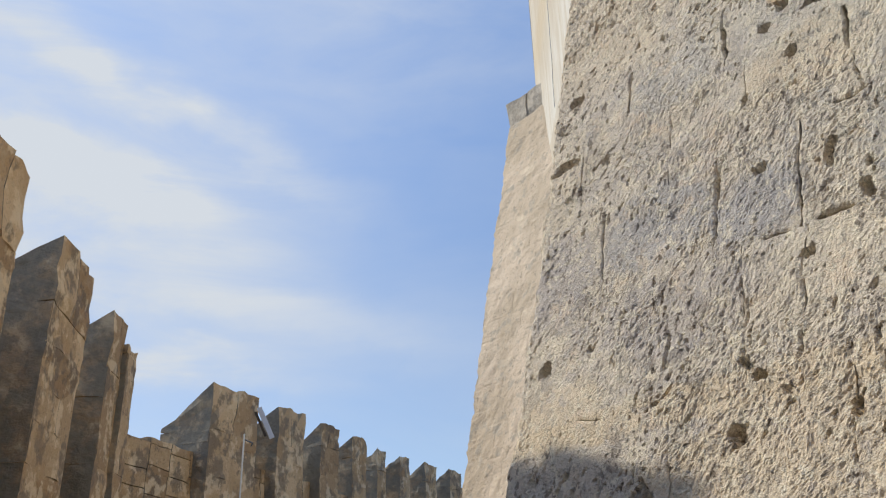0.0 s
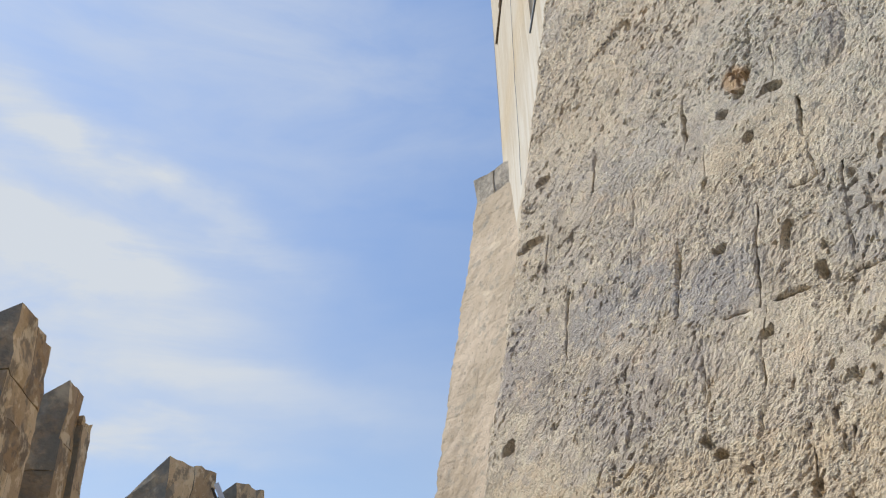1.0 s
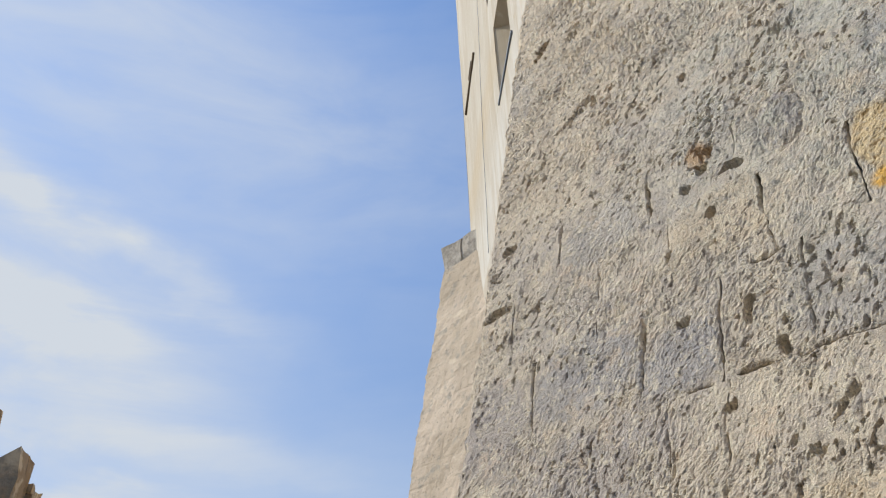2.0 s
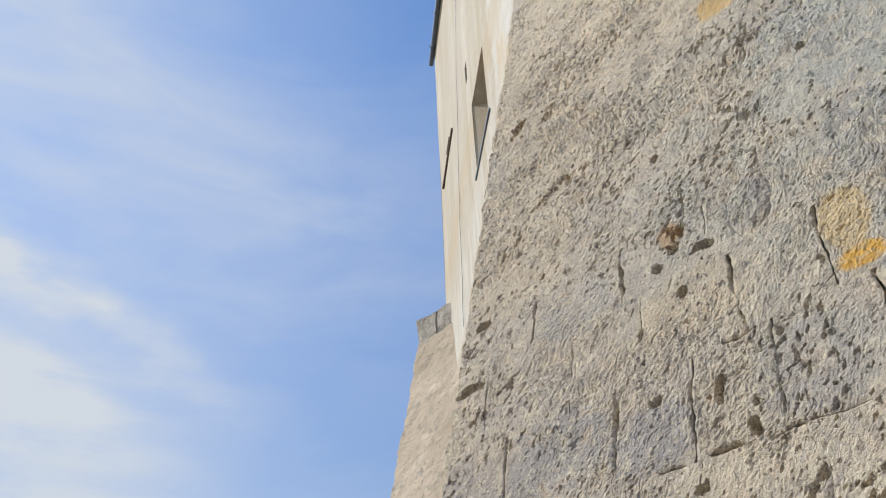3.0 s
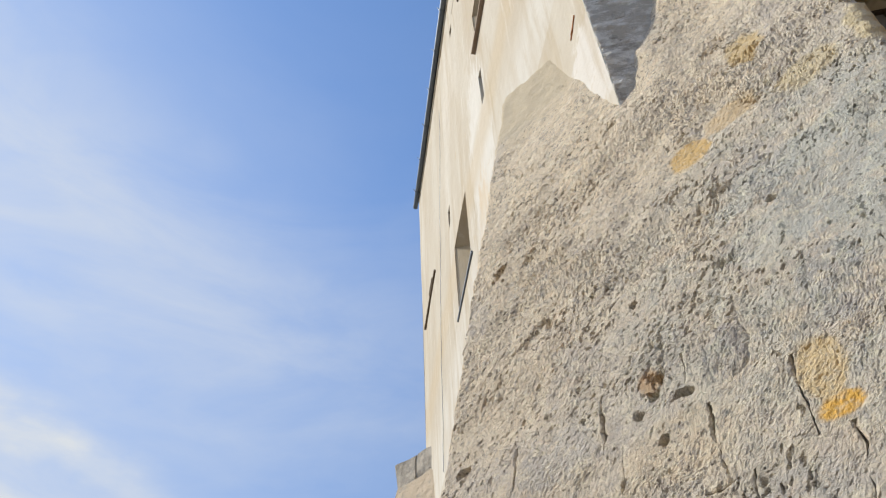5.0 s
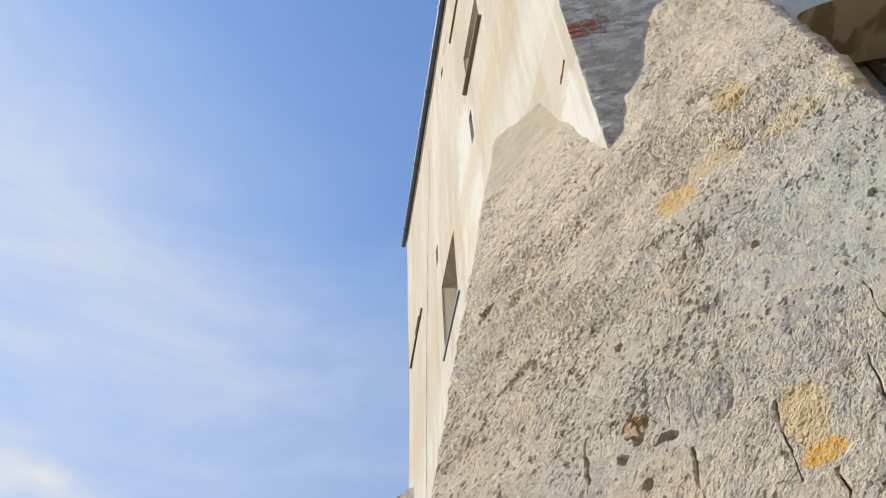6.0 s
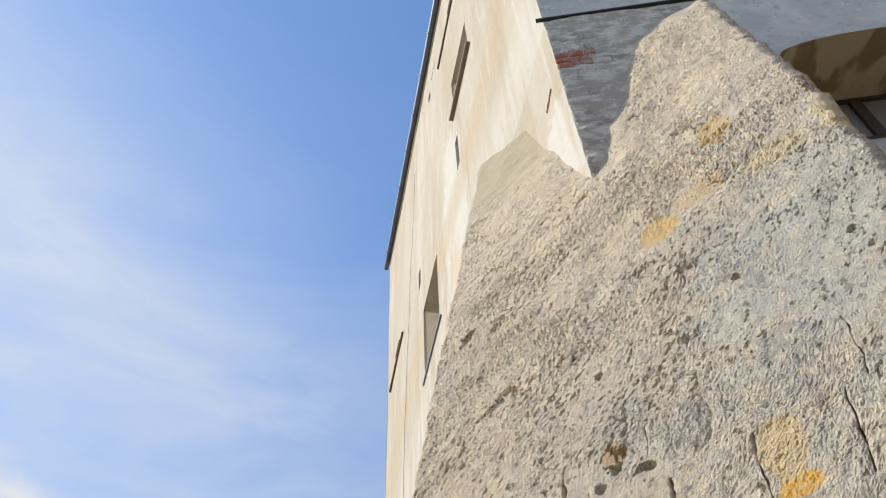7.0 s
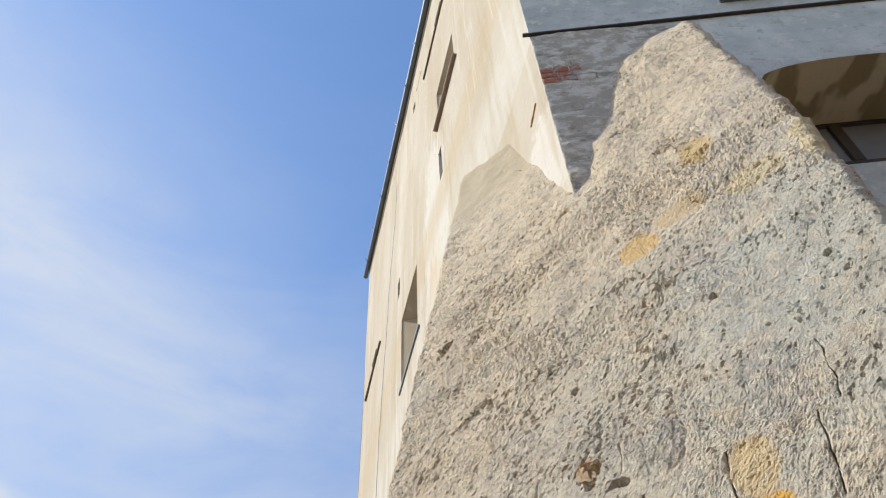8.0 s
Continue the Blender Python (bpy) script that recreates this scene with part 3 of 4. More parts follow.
def chip(s, z, w, h, lean, mat, name, label):
    """A ragged broken patch, let into the plaster."""
    bm = bmesh.new()
    rim = []
    for k in range(14):
        a = k * math.tau / 14
        f = 0.7 + 0.5 * rnd.random()
        rim.append((s + w / 2 * math.cos(a) * f + lean * math.sin(a) * f, z + h / 2 * math.sin(a) * f))
    lo = [bm.verts.new(on_cream(a, b, -0.03)) for a, b in rim]
    hi = [bm.verts.new(on_cream(a, b, 0.006 + 0.010 * rnd.random())) for a, b in rim]
    mid = bm.verts.new(on_cream(s, z, 0.012))
    for k in range(14):
        k2 = (k + 1) % 14
        bm.faces.new([lo[k], lo[k2], hi[k2], hi[k]])
        bm.faces.new([hi[k], hi[k2], mid])
    return part(name, bm, mat, palace, label)


chip(0.32, 8.52, 0.05, 0.10, -0.09, BAKED, "bare_brick", "red brick bared by fallen plaster")
path = [on_cream(7.3 + 1.62 * k / 40 + 0.02 * math.sin(k * 1.7), 18.0 - 8.4 * k / 40, 0.02) for k in range(41)]
part("cable", tube(path, 0.0045, 6), ZINC, palace, "thin dark conductor cable")

# bare masonry below the ledge by the corner: old bricks under scraps of render
MASON = material("smeared_masonry", lambda n, pos: (n.mix(n.step(n.noise(n.mapped(pos, (1, 1, 1.6)), 5.0, 6, 0.7), 0.43, 0.60), n.mix(n.add("ShaderNodeObjectInfo").outputs["Random"], (0.37, 0.335, 0.285), (0.62, 0.575, 0.50)), (0.80, 0.77, 0.71)), n.math("MULTIPLY", n.noise(pos, 22.0, 6, 0.65), 0.03)), 0.95)
z = 6.70
while z < 9.42:
    tall = rnd.uniform(0.085, 0.125)
    s = 0.004
    while s < 1.15:
        wide = rnd.uniform(0.14, 0.30)
        if 8.40 < z < 8.84 and s < 0.42:
            wide = rnd.uniform(0.11, 0.17)
        red = (8.46 < z < 8.60 and s + wide < 0.36) or (8.60 <= z < 8.82 and s + wide < 0.44)
        bm = box(on_grey(s, z), SHADY, GREY_OUT, UP, (wide - 0.004, 0.05 + rnd.uniform(0.008, 0.014), tall - 0.004), (0, -0.05, 0))
        for v in bm.verts:
            v.co += Vector((rnd.uniform(-1, 1), rnd.uniform(-1, 1), rnd.uniform(-1, 1))) * 0.006
        bmesh.ops.bevel(bm, geom=list(bm.edges), offset=0.008, segments=1, affect="EDGES")
        part("brick", bm, REDDISH if red else MASON, palace, "red brick bared by fallen render" if red else "")
        s += wide
    z += tall

# scraps of render that still cling to the masonry
u, v = np.meshgrid(np.linspace(0.006, 1.20, 50), np.linspace(6.66, 9.54, 118))
h = 0.015 + 0.050 * (fbm(u * 5.0, v * 7.0, 131, 4) - 0.5) + 0.010 * (fbm(u * 24, v * 24, 137, 2) - 0.5)
bare = np.exp(-((u - 0.18) / 0.20) ** 2 - ((v - 8.67) / 0.19) ** 2)
h = h - 0.03 * bare
pts = [on_grey(a, b, c) for a, b, c in zip(u.ravel(), v.ravel(), h.ravel())]
idx = np.arange(u.size).reshape(u.shape)
scraps = bpy.data.meshes.new("render_coat")
scraps.from_pydata([tuple(p) for p in pts], [], np.stack([idx[:-1, :-1], idx[:-1, 1:], idx[1:, 1:], idx[1:, :-1]], -1).reshape(-1, 4).tolist())
scraps.materials.append(MASON)
tagged(new("render_coat", scraps), "grey scraps of old render").parent = palace

# ---- corner buttress of rubble, leaning against the corner ----
B_FOOT, B_RIGHT, B_UP, B_OUT = FACE_ORIGIN, FACE_RIGHT, FACE_UP, FACE_OUT
# courses of squared stones on the near face: level of the bed, then each upright joint (place, gape, lean)
COURSES = [(-5.60, ((-0.75, 0.2, 0), (-0.2, 0.2, 0), (0.4, 0.2, 0), (1.0, 0.2, 0))),
           (-5.08, ((-0.92, 0.15, 0), (-0.41, 0.35, 0), (0.17, 0.5, 0), (0.62, 0.3, 0), (1.1, 0.2, 0))),
           (-4.61, ((-0.60, 0.12, 0), (-0.145, 0.4, 0), (0.062, 0.6, 0.16), (0.46, 0.4, 0), (0.98, 0.3, 0))),
           (-4.16, ((-0.782, 0.55, 0), (-0.250, 1.0, 0.01), (0.078, 0.7, 0.06), (0.372, 0.6, 0.02), (0.716, 0.9, 0.04), (1.12, 0.4, 0))),
           (-3.715, ((-0.954, 0.5, -0.08), (-0.473, 0.4, 0.02), (-0.120, 0.22, 0), (0.279, 1.0, -0.09), (0.606, 0.9, 0.03), (0.935, 0.6, 0.04))),
           (-3.315, ((-0.712, 1.1, 0.0), (-0.218, 1.5, 0.02), (0.178, 0.4, 0), (0.53, 0.2, 0), (1.053, 0.7, 0))),
           (-2.955, ())]
# open stretches of the beds: from, to, level, gape
BED_GAPS = [(0.12, 0.235, -4.16, 1.0), (-0.07, 0.045, -4.16, 0.55), (-1.2, -0.98, -3.315, 0.9), (0.19, 0.32, -3.715, 0.6), (-0.84, -0.71, -4.61, 0.3), (0.30, 0.62, -4.16, 0.35)]
# deep holes: place, level, radius across, radius upright
HOLES = [(-1.035, -4.364, 0.040, 0.034), (-0.183, -4.793, 0.027, 0.030), (-0.142, -4.575, 0.030, 0.045), (-0.105, -4.625, 0.032, 0.022), (0.095, -4.271, 0.028, 0.022), (0.183, -3.925, 0.028, 0.045),
         (0.283, -4.02, 0.020, 0.030), (0.280, -4.095, 0.020, 0.038), (0.174, -4.749, 0.030, 0.045), (0.26, -4.834, 0.045, 0.03), (-0.123, -3.52, 0.020, 0.04)]
CLUSTER = [(-1.052, -2.91, 0.036, 0.03), (-1.07, -3.29, 0.055, 0.022), (0.024, -3.125, 0.050, 0.040), (0.083, -3.03, 0.030, 0.035), (0.155, -3.205, 0.060, 0.028), (-0.034, -3.19, 0.022, 0.040), (0.071, -3.395, 0.018, 0.030),
           (-0.075, -3.865, 0.045, 0.025), (-0.015, -2.442, 0.022, 0.030), (0.746, -2.306, 0.026, 0.03), (-1.0, -1.25, 0.06, 0.10), (1.25, -2.45, 0.035, 0.05)]


def relief(u, v):
    """Height of the weathered face over its mean plane, in metres."""
    h = 0.030 * (fbm(u * 1.6, v * 1.6, 3, 3) - 0.5)
    h = h + 0.022 * (fbm(u * 5, v * 5, 11, 3) - 0.5)
    calm = 1 - 0.82 * np.clip((v + 0.4) / 1.9, 0, 1) * np.clip((0.15 - u) / 0.6, 0, 1)
    # some stones have kept their dressed face, others have crumbled
    wear = np.clip((fbm(u * 2.3 + 4, v * 2.3, 47, 3) - 0.38) / 0.24, 0.08, 1)
    high = np.clip((v + 3.0) / 1.2, 0, 1)
    h = h + calm * (0.3 + 0.7 * wear) * 0.013 * (fbm(u * 14, v * 10, 17, 3, 0.6) - 0.5)
    h = h + calm * high * 0.035 * (fbm(u * 6.5 + v, v * 4.5, 19, 3) - 0.5)
    q = u - 0.3 * v
    # the crown is better kept than the strip below it
    kept = np.clip((v + 0.9) / 1.0, 0, 1)
    # rain has combed the grain of the stone upright
    h = h + calm * (0.38 + 0.62 * wear) * ((1 - high) * 0.0140 * (fbm(q * 84, v * 46, 29, 3, 0.85) - 0.5) + high * (0.0195 - 0.0100 * kept) * (fbm(u * 70, v * 52, 28, 3, 0.85) - 0.5))
    h = h + calm * (0.2 + 0.8 * wear) * (0.014 - 0.007 * kept) * high * (fbm(u * 33, v * 22, 30, 3, 0.75) - 0.5)
    # pits gather in clusters, a few of them large
    clump = fbm(u * 3.7, v * 3.7, 41, 3) - 0.5
    pit = fbm(q * 66 + 5, v * 36, 31, 3, 0.6)
    h = h - calm * 0.028 * np.clip((pit - 0.745 + 0.035 * high - 0.05 * kept + 0.46 * clump) / 0.20, 0, 1)
    pit = fbm(q * 24 + 1, v * 14, 37, 4, 0.6)
    h = h - calm * 0.040 * np.clip((pit - 0.785 + 0.02 * high - 0.03 * kept + 0.42 * clump) / 0.20, 0, 1)
    rag = 2.6 * (fbm(u * 26, v * 22, 43, 4, 0.6) - 0.5)
    for a, b, ru, rv in HOLES + CLUSTER:
        d = np.hypot((u - a) / ru, (v - b) / rv) * 1.15 + rag
        h = h - 2.6 * min(ru, rv) * np.clip((0.95 - d) / 0.7, 0, 1)
    # a rounded boulder let into the face
    d = np.hypot((u - 0.375) / 0.085, (v + 3.09) / 0.15) + 0.2 * rag
    return h + 0.010 * np.clip((1.0 - d) / 0.4, 0, 1) - 0.005 * np.exp(-((d - 1.12) / 0.08) ** 2)


def left_edge(v):
    rag = 0.030 * (fbm(v * 5.0, v * 0 + 1, 8, 3) - 0.5) + 0.045 * (fbm(v * 17, v * 0 + 3, 9, 3) - 0.5)
    return -1.182 - 0.036 * np.clip(v + 4.0, 0, 9) + 0.05 * np.clip(v + 4.35, -1, 0) + rag


def right_edge(v):
    rag = 0.025 * (fbm(v * 4.0, v * 0 + 5, 12, 3) - 0.5) + 0.06 * (fbm(v * 15, v * 0 + 7, 13, 3) - 0.5)
    return 1.53 - 0.062 * np.clip(v + 1.0, 0, 3.6) + rag


def swell(u, v):
    crown = 0.13 * np.exp(-((u - 0.60) / np.where(u < 0.6, 0.34, 0.9)) ** 2 - ((v - 1.95) / 0.75) ** 2)
    return crown + 0.055 * np.exp(-((u - 0.32) / 0.20) ** 2 - ((v - 0.65) / 0.65) ** 2)


def cell_faces(nv, nu):
    idx = np.arange(nu * nv).reshape(nv, nu)
    quads = np.stack([idx[:-1, :-1], idx[:-1, 1:], idx[1:, 1:], idx[1:, :-1]], -1).reshape(-1, 4).tolist()
    return quads, np.concatenate([idx[0, :], idx[1:, -1], idx[-1, -2::-1], idx[-2:0:-1, 0]])


def closed(p, nv, nu, way):
    """The cells of a face and its sides, which run back along way."""
    faces, rim = cell_faces(nv, nu)
    n0, m = len(p), len(rim)
    faces += [[int(rim[k]), n0 + k, n0 + (k + 1) % m, int(rim[(k + 1) % m])] for k in range(m)]
    return np.vstack([p, p[rim] + np.array(way)]).tolist(), faces


def on_face(u, v, h):
    p = np.array(B_FOOT)[None, None] + u[..., None] * np.array(B_RIGHT) + v[..., None] * np.array(B_UP) + h[..., None] * np.array(B_OUT)
    return p.reshape(-1, 3)


def solid(name, verts, faces, mat, parent, label=""):
    me = bpy.data.meshes.new(name)
    me.from_pydata(verts, [], faces)
    me.materials.append(mat)
    ob = new(name, me)
    ob.parent = parent
    return tagged(ob, label)


butt = tagged(new("corner_buttress"), "leaning rubble stone buttress with weathered mortar against the building corner", "buttress")
FLAT = Vector((-B_OUT.x, -B_OUT.y, 0)).normalized()

# the upper face under its coat of weathered mortar; further down the same mass lies behind the stones
vs = np.concatenate([np.linspace(-6.95, -2.975, 90), -2.955 + 5.455 * np.linspace(0, 1, 560) ** 1.25])
f, v = np.meshgrid(np.linspace(0, 1, 400), vs)
deep = np.clip((-2.96 - v) / 0.012, 0, 1)
le, re_ = left_edge(v) + 0.02 * deep, right_edge(v) - 0.02 * deep
u = le + f * (re_ - le)
g = np.clip((v - 1.9) / 0.6, 0, 1)
drop = 0.13 * (fbm(u * 2.2, u * 0 + 9, 16, 4) - 0.5) + 0.12 * (fbm(u * 11, u * 0 + 9, 18, 3) - 0.5)
vv = v + g * (drop - 0.24 * np.clip((f - 0.75) / 0.25, 0, 1) ** 2)
edge = np.minimum(np.minimum(u - le, re_ - u), 2.5 - v)
h = np.where(deep > 0, -0.055 * deep, relief(u, v) + swell(u, v)) - 0.04 * (1 - np.clip(edge / 0.06, 0, 1)) ** 2
solid("mortar", *closed(on_face(u, vv, h), *u.shape, FLAT * 2.4), RUBBLE, butt, "weathered sandy mortar and rubble core")


def stray(u, v):
    """How far the joints wander from the straight."""
    return 0.022 * (fbm(u * 6, v * 6, 61, 3) - 0.5) * 2, 0.03 * (fbm(u * 6, v * 6, 67, 3) - 0.5) * 2


def face_stone(left, right, v0, v1, cell=0.0052):
    """One squared stone; left and right are (place, gape, lean), or None at the arris of the buttress."""
    mid = (v0 + v1) / 2
    side = lambda j, v, edge: edge(v) if j is None else j[0] + j[2] * (v - mid)
    wide = (right[0] if right else 1.5) - (left[0] if left else -1.16)
    f, v = np.meshgrid(np.linspace(0, 1, max(8, int(wide / cell))), np.linspace(v0, v1, max(8, int((v1 - v0) / cell))))
    ul, ur = side(left, v, left_edge), side(right, v, right_edge)
    u = ul + f * (ur - ul)
    du, dv = stray(u, v)
    dv = dv * np.clip((-2.955 - v) / 0.08, 0, 1)
    du = du * np.clip((-2.955 - v) / 0.08, 0, 1)
    h = relief(u, v) + swell(u, v)
    # gaping joints: the arris is drawn back and worn round; closed ones run on without a step
    rough = np.clip((fbm(v * 11 + 31 * (left[0] if left else 0), v * 0 + v0, 97, 4) - 0.36) / 0.22, 0.0, 1.3) * (0.45 + 1.1 * fbm(v * 60, v * 0 + v1, 103, 3))
    for j, way, dist in ((left, 1, u - ul), (right, -1, ur - u)):
        if j is None:
            du = du * np.clip(dist / 0.1, 0, 1)
            h = h - 0.04 * (1 - np.clip(dist / 0.05, 0, 1)) ** 2
        else:
            du = du - way * 0.0055 * j[1] * rough * np.clip(1 - dist / 0.03, 0, 1)
            h = h - 0.010 * j[1] * rough * np.clip(1 - dist / 0.012, 0, 1) ** 2
    for a, b, level, gape in BED_GAPS:
        if abs(level - v0) < 0.01 or abs(level - v1) < 0.01:
            low = abs(level - v0) < 0.01
            dist = v - v0 if low else v1 - v
            span = gape * np.clip((u - a) / 0.02, 0, 1) * np.clip((b - u) / 0.02, 0, 1)
            dv = dv - (1 if low else -1) * 0.006 * span * np.clip(1 - dist / 0.03, 0, 1)
            h = h - 0.012 * span * np.clip(1 - dist / 0.016, 0, 1) ** 2
    solid("stone", *closed(on_face(u - du, v - dv, h), *u.shape, B_OUT * -0.10), RUBBLE, butt)


FOOT = [(-6.95, ((-0.55, 0.2, 0), (0.2, 0.2, 0), (0.85, 0.2, 0))), (-6.30, ((-0.9, 0.2, 0), (-0.1, 0.2, 0), (0.6, 0.2, 0)))]
for (low, joints), (high, _) in zip(FOOT + COURSES, (FOOT + COURSES)[1:]):
    ends = [None, *joints, None]
    for a, b in zip(ends, ends[1:]):
        face_stone(a, b, low, high, 0.012 if low < -5.3 else 0.0052)

def face_grid(o, us, vs, seed, height, ragged, depth, taper=0.0, cut=0.0):
    """Vertices and faces of a leaning rectangular face with ragged edges, and the mass behind it."""
    u, v = np.meshgrid(us, vs)
    u0, u1, v1 = us[0], us[-1], vs[-1]
    rag = lambda w, k: ragged * (0.08 * (fbm(w * 2.2, w * 0 + k, seed + k, 4) - 0.5) + 0.06 * (fbm(w * 11, w * 0 + k, seed + k + 1, 2) - 0.5))
    f = (u - u0) / (u1 - u0)
    g = np.clip((v - (v1 - 0.6)) / 0.6, 0, 1)
    uu = u + rag(v, 1) * (1 - f) ** 3 + 0.45 * rag(v, 5) * f ** 3 - cut * np.clip(v + 1.0, 0, 3.6) * f ** 3 + taper * (v1 - v) * (1 - f)
    vv = v + rag(u, 9) * 1.6 * g - 0.24 * np.clip((f - 0.75) / 0.25, 0, 1) ** 2 * g
    edge = np.minimum(np.minimum(uu - u0, (u1 - u) + 0 * uu), v1 - vv)
    h = height(u, v) - 0.04 * (1 - np.clip(edge / 0.06, 0, 1)) ** 2
    p = (np.array(o)[None, None] + uu[..., None] * np.array(B_RIGHT) + vv[..., None] * np.array(B_UP) + h[..., None] * np.array(B_OUT)).reshape(-1, 3)
    nv, nu = u.shape
    idx = np.arange(nu * nv).reshape(nv, nu)
    faces = np.stack([idx[:-1, :-1], idx[:-1, 1:], idx[1:, 1:], idx[1:, :-1]], -1).reshape(-1, 4).tolist()
    rim = np.concatenate([idx[0, :], idx[1:, -1], idx[-1, -2::-1], idx[-2:0:-1, 0]])
    flat = -np.array(B_OUT) * (1, 1, 0)
    back = p[rim] + flat / np.linalg.norm(flat) * depth
    n0 = len(p)
    for k in range(len(rim)):
        k2 = (k + 1) % len(rim)
        faces.append([int(rim[k]), int(n0 + k), int(n0 + k2), int(rim[k2])])
    return np.vstack([p, back]).tolist(), faces


far_butt = tagged(new("far_buttress"), "leaning sandy stone buttress at the far end of the cream facade", "buttress")
FAR_TOP = Vector((1.576, 14.48, 11.33))
CAPSTONE = material("grey_cap_stone", lambda n, pos: (n.mix(n.step(n.noise(pos, 5.0, 5, 0.65), 0.38, 0.64), (0.32, 0.29, 0.25), (0.52, 0.47, 0.40)), n.math("MULTIPLY", n.noise(pos, 9.0, 6, 0.65), 0.04)), 0.95)
SANDY = material("sandy_render_over_stone", sandy, 0.95)


def far_face(u, v):
    """Uneven render with the courses showing through here and there."""
    h = 0.08 * (fbm(u * 1.1, v * 1.1, 3, 3) - 0.5) + 0.03 * (fbm(u * 6, v * 6, 11, 3) - 0.5)
    w = v + 0.10 * (fbm(u * 1.5, v * 1.5, 53, 2) - 0.5)
    row = np.floor(w / 0.40)
    bed = np.abs(w / 0.40 - row - 0.5) * 2
    joint = np.abs((u + 0.31 * (row % 2)) / 0.62 - np.floor((u + 0.31 * (row % 2)) / 0.62) - 0.5) * 2
    show = np.clip((fbm(u * 1.7, v * 1.7, 59, 2) - 0.42) / 0.15, 0, 1)
    return h - 0.005 * show * np.maximum(np.clip((bed - 0.86) / 0.1, 0, 1), np.clip((joint - 0.91) / 0.07, 0, 1))



solid("body", *face_grid(FAR_TOP, np.linspace(0.09, 1.9, 64), np.linspace(-11.3, -0.62, 400), 19, far_face, 1.3, 2.0, 0.068), SANDY, far_butt)
for k in range(3):
    bm = box(FAR_TOP, B_RIGHT, Vector((B_OUT.x, B_OUT.y, 0)).normalized(), UP, (0.60, 0.68, 0.70), (0.03 + 0.602 * k, -0.55, -0.74))
    bmesh.ops.bevel(bm, geom=list(bm.edges), offset=0.025, segments=2, affect="EDGES")
    bmesh.ops.subdivide_edges(bm, edges=bm.edges, cuts=2, use_grid_fill=True)
    for v in bm.verts:
        v.co += noise.noise_vector(v.co * 2.1) * 0.07
    part("cap_stone", bm, CAPSTONE, far_butt, "grey weathered cap stone")

# ---- crenellated wall across the courtyard ----
battlement = tagged(new("crenellated_wall"), "old brown sandstone wall with pointed merlons against the sky", "castle wall")
rnd = random.Random(21)


def ragged_block(o, a, b, c, lo, hi, slope=None, wear=0.03):
    """A worn block; slope gives the fall of its top along b."""
    bm = box(o, a, b, c, tuple(h - l for l, h in zip(lo, hi)), lo)
    if slope:
        for v in bm.verts:
            if v.co.z > o.z + hi[2] - 0.01:
                v.co.z = slope((v.co - o).dot(b)) + rnd.uniform(-0.04, 0.01)
    bmesh.ops.subdivide_edges(bm, edges=bm.edges, cuts=3, use_grid_fill=True)
    k = Vector((rnd.uniform(0, 50), rnd.uniform(0, 50), 0))
    mid = sum((v.co for v in bm.verts), Vector()) / len(bm.verts)
    for v in bm.verts:
        out = v.co - mid
        corner = (abs(out.dot(a)) / (hi[0] - lo[0]) > 0.45) + (abs(out.dot(b)) / (hi[1] - lo[1]) > 0.45) + (abs(out.dot(c)) / (hi[2] - lo[2]) > 0.45)
        v.co += noise.noise_vector(v.co * 2.3) * wear * 1.2 + noise.noise_vector(v.co * 6.5) * wear * 0.8 + noise.noise_vector(v.co * 6.5 + k) * wear * 0.25
        if corner > 1:
            v.co -= out.normalized() * wear * 0.2
    return bm


def merlon(at, along, length, top, thick=1.15, foot=2.4, fall=0.85, more=0.10, worn=0.0):
    """A pier of coursed blocks with a top that slopes outwards; at: its near inner edge."""
    at, along, length = Vector((*at, 0)), along.normalized(), length + more
    outward = Vector((-along.y, along.x, 0))
    at = at - outward * 0.05
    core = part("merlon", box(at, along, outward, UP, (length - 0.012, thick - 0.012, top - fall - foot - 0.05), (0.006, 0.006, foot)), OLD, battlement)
    slope = lambda t: top - fall * max(0.0, t - 0.06) / thick
    crown = top - fall - 0.06
    z, flip = foot + rnd.uniform(0, 0.2), False
    while z < crown - 0.02:
        tall = rnd.uniform(0.36, 0.62)
        if crown - z - tall < 0.2:
            tall = crown - z
        f = rnd.uniform(0.4, 0.62)
        if flip:
            cells = ((0, f * length, 0, thick), (f * length, length, 0, thick))
        else:
            cells = ((0, length, 0, f * thick), (0, length, f * thick, thick))
        for l0, l1, t0, t1 in cells:
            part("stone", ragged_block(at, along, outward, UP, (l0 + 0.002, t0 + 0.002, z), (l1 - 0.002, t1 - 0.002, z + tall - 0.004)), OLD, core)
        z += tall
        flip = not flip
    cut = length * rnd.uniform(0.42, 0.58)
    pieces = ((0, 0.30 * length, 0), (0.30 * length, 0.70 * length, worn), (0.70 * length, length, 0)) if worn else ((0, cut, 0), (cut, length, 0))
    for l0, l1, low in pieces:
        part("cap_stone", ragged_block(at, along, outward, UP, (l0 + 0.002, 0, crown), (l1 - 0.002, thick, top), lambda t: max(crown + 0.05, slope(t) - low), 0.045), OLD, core)


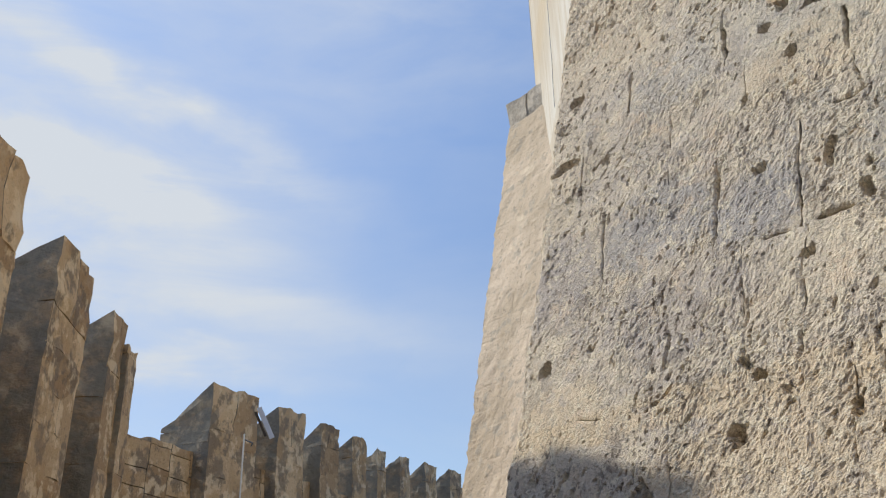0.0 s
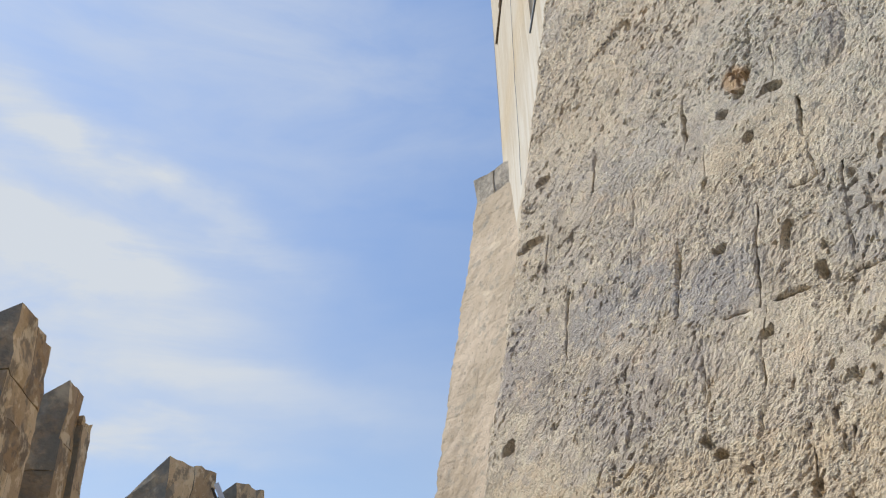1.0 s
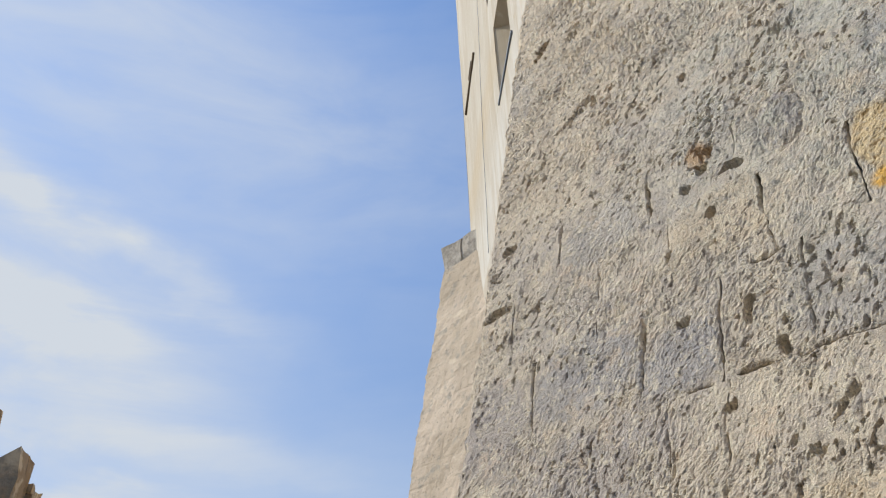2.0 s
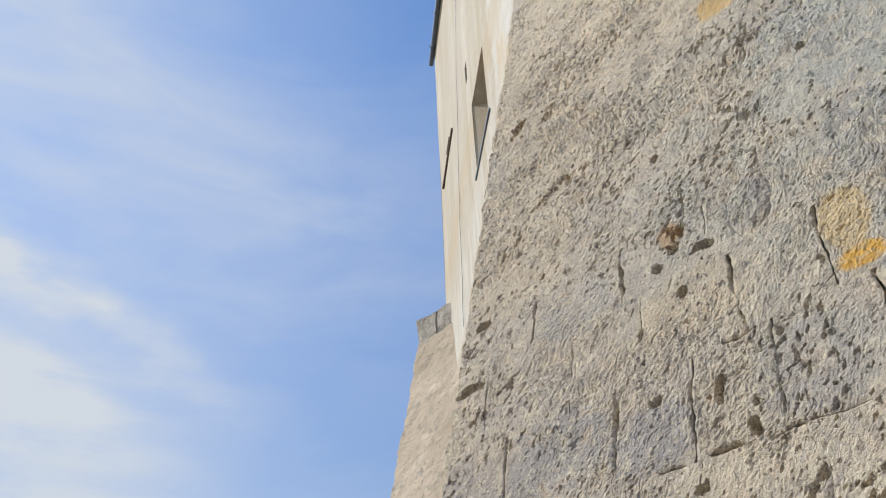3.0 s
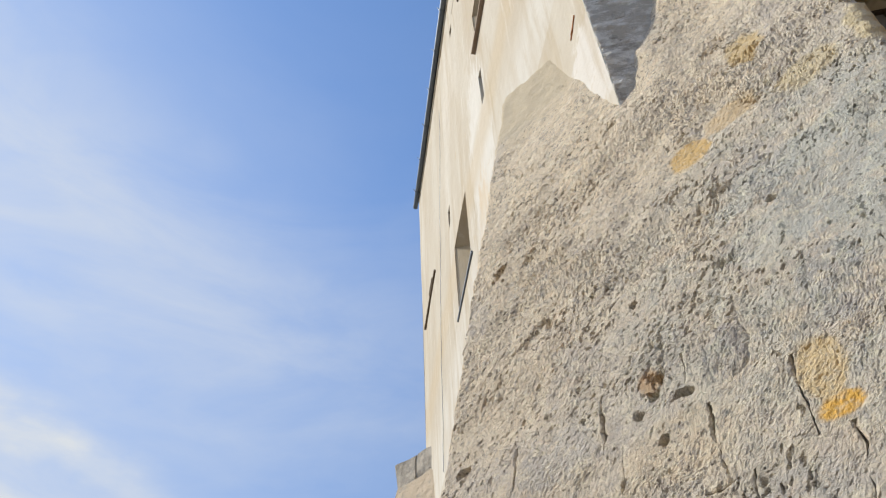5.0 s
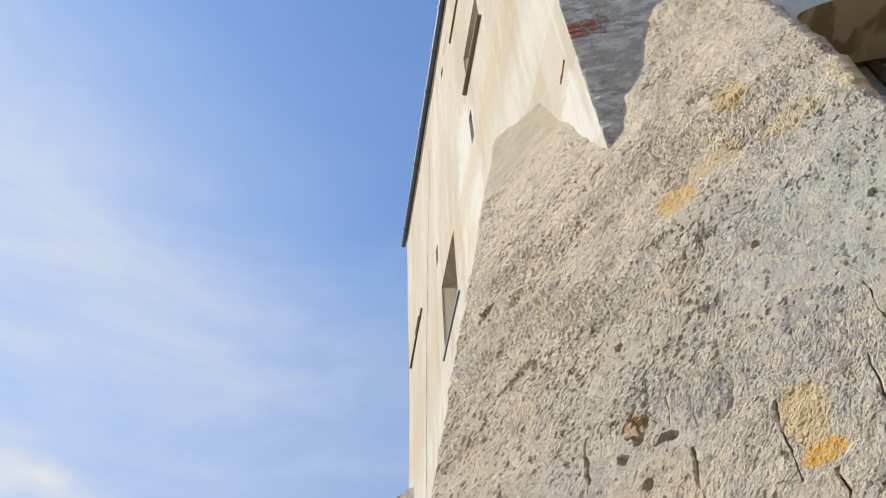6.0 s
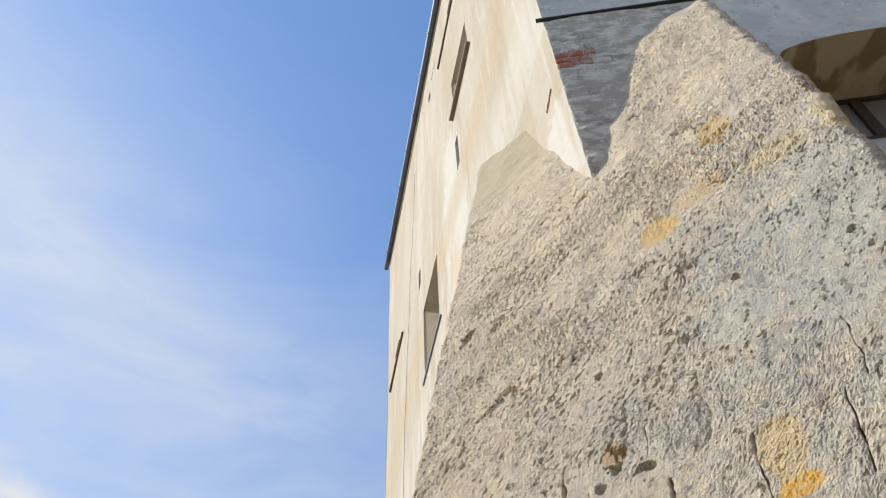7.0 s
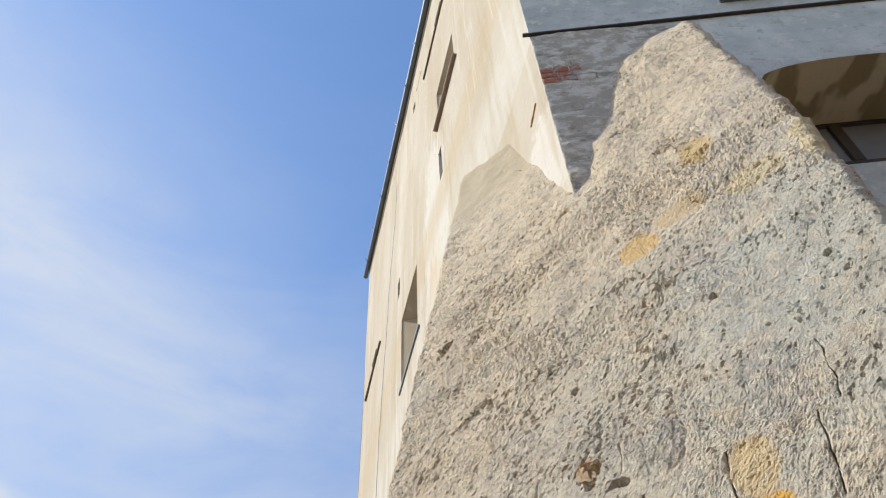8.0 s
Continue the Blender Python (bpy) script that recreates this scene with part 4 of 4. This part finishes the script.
LINE1 = Vector((-0.12, 0.99, 0))
LINE2 = Vector((0.404, 0.915, 0))
merlon((-3.91, 4.52), LINE1, 1.41, 6.21, worn=0.16)
for at, length in (((-4.18, 6.75), 1.15), ((-4.52, 9.33), 1.32), ((-4.80, 11.92), 0.72)):
    merlon(at, LINE1, length, 6.2)
merlon((-4.80, 12.66), LINE1, 0.44, 5.88, 1.05, 2.4, 0.1)
merlon((-4.31, 15.88), LINE2, 1.37, 6.2)
merlon((-3.41, 17.82), LINE2, 1.0, 6.2, 1.05, fall=0.75, more=0.0)
for at, length in (((-2.73, 19.39), 0.80), ((-2.16, 20.94), 0.70), ((-1.68, 22.56), 0.50), ((-1.13, 23.46), 0.60), ((-0.46, 24.61), 0.75), ((0.24, 25.76), 0.9), ((0.95, 27.3), 0.9)):
    merlon(at, LINE2, length, 6.2, 0.62, fall=0.50, more=0.0)

# the wall under the merlons, and the thinner parapet between them in blocks
bm = bmesh.new()
STRETCH = ((Vector((-3.3, -4, 0)), Vector((-5.0, 13.1, 0))), (Vector((-5.0, 13.1, 0)), Vector((-4.31, 15.9, 0))), (Vector((-4.31, 15.9, 0)), Vector((1.6, 29.3, 0))))
for p, q in STRETCH:
    d = (q - p).normalized()
    boxes(bm, p, d, Vector((-d.y, d.x, 0)), UP, ((q - p).length, 1.3, 2.5))
part("wall", bm, OLD, battlement)
for i, (p, q) in enumerate(STRETCH):
    d = (q - p).normalized()
    w = Vector((-d.y, d.x, 0))
    inset = (0.75, 0.25, 0.16)[i]
    x = 6.0 if i == 0 else 0.0
    while x < (q - p).length - 0.05:
        wide = min(rnd.uniform(0.4, 0.8), (q - p).length - x)
        z = 2.48
        while z < 4.78:
            tall = min(rnd.uniform(0.30, 0.48), 4.86 - z)
            if tall > 0.1:
                part("stone", ragged_block(p, d, w, UP, (x + 0.006, inset, z + 0.006), (x + wide - 0.006, inset + 0.4, z + tall - 0.006), None, 0.02), OLD, battlement)
            z += tall
        x += wide

# white rod on its bracket beside the tall merlon
rod = tagged(new("metal_rod"), "thin white metal rod held by a dark bracket on the wall", "rod")
ROD = Vector((-3.62, 15.86, 0))
part("rod", tube([ROD + UP * z for z in (2.5, 3.5, 4.4, 5.16)], 0.016, 8), WHITE, rod)
part("bracket", tube([ROD + UP * 5.06, ROD + Vector((0.10, 0.30, 5.05)), ROD + Vector((0.02, 0.55, 5.05))], 0.014, 6), ZINC, rod, "dark iron bracket")
# pale plank that leans in the gap beside the tall merlon, with a dark strip added as its shade
board = tagged(new("leaning_plank"), "pale bluish plank leaning in the gap between two merlons", "plank")
P0, P1 = Vector((-3.605, 16.939, 5.922)), Vector((-3.319, 16.997, 5.315))
RUN = (P1 - P0).normalized()
ACROSS = RUN.cross(Vector((0, 1, 0))).normalized()
part("plank", box(P0, RUN, ACROSS, RUN.cross(ACROSS), ((P1 - P0).length, 0.10, 0.03), (0, -0.05, 0), 0.005), PALE, board)
part("batten", box(P0 + Vector((-0.07, 0.03, -0.08)), RUN, ACROSS, RUN.cross(ACROSS), ((P1 - P0).length * 0.8, 0.05, 0.04), (0, -0.03, 0), 0.005), WOOD, board, "dark strip standing in for the shade beside the plank")

# ---- plain unseen walls behind, added to keep sky light out of the courtyard ----
bm = bmesh.new()
for p, q in ((Vector((-3.3, -4, 0)), Vector((-2.9, -6, 0))), (Vector((-2.9, -6, 0)), Vector((13.6, -6, 0))), (Vector((13.6, -6, 0)), Vector((13.6, -1.0, 0)))):
    d = (q - p).normalized()
    boxes(bm, p, d, Vector((d.y, -d.x, 0)), UP, ((q - p).length, 1.0, 9.0))
tagged(link("wall_south", bm, OLD), "plain old stone wall added out of view to block sky light", "wall", kind="structure")
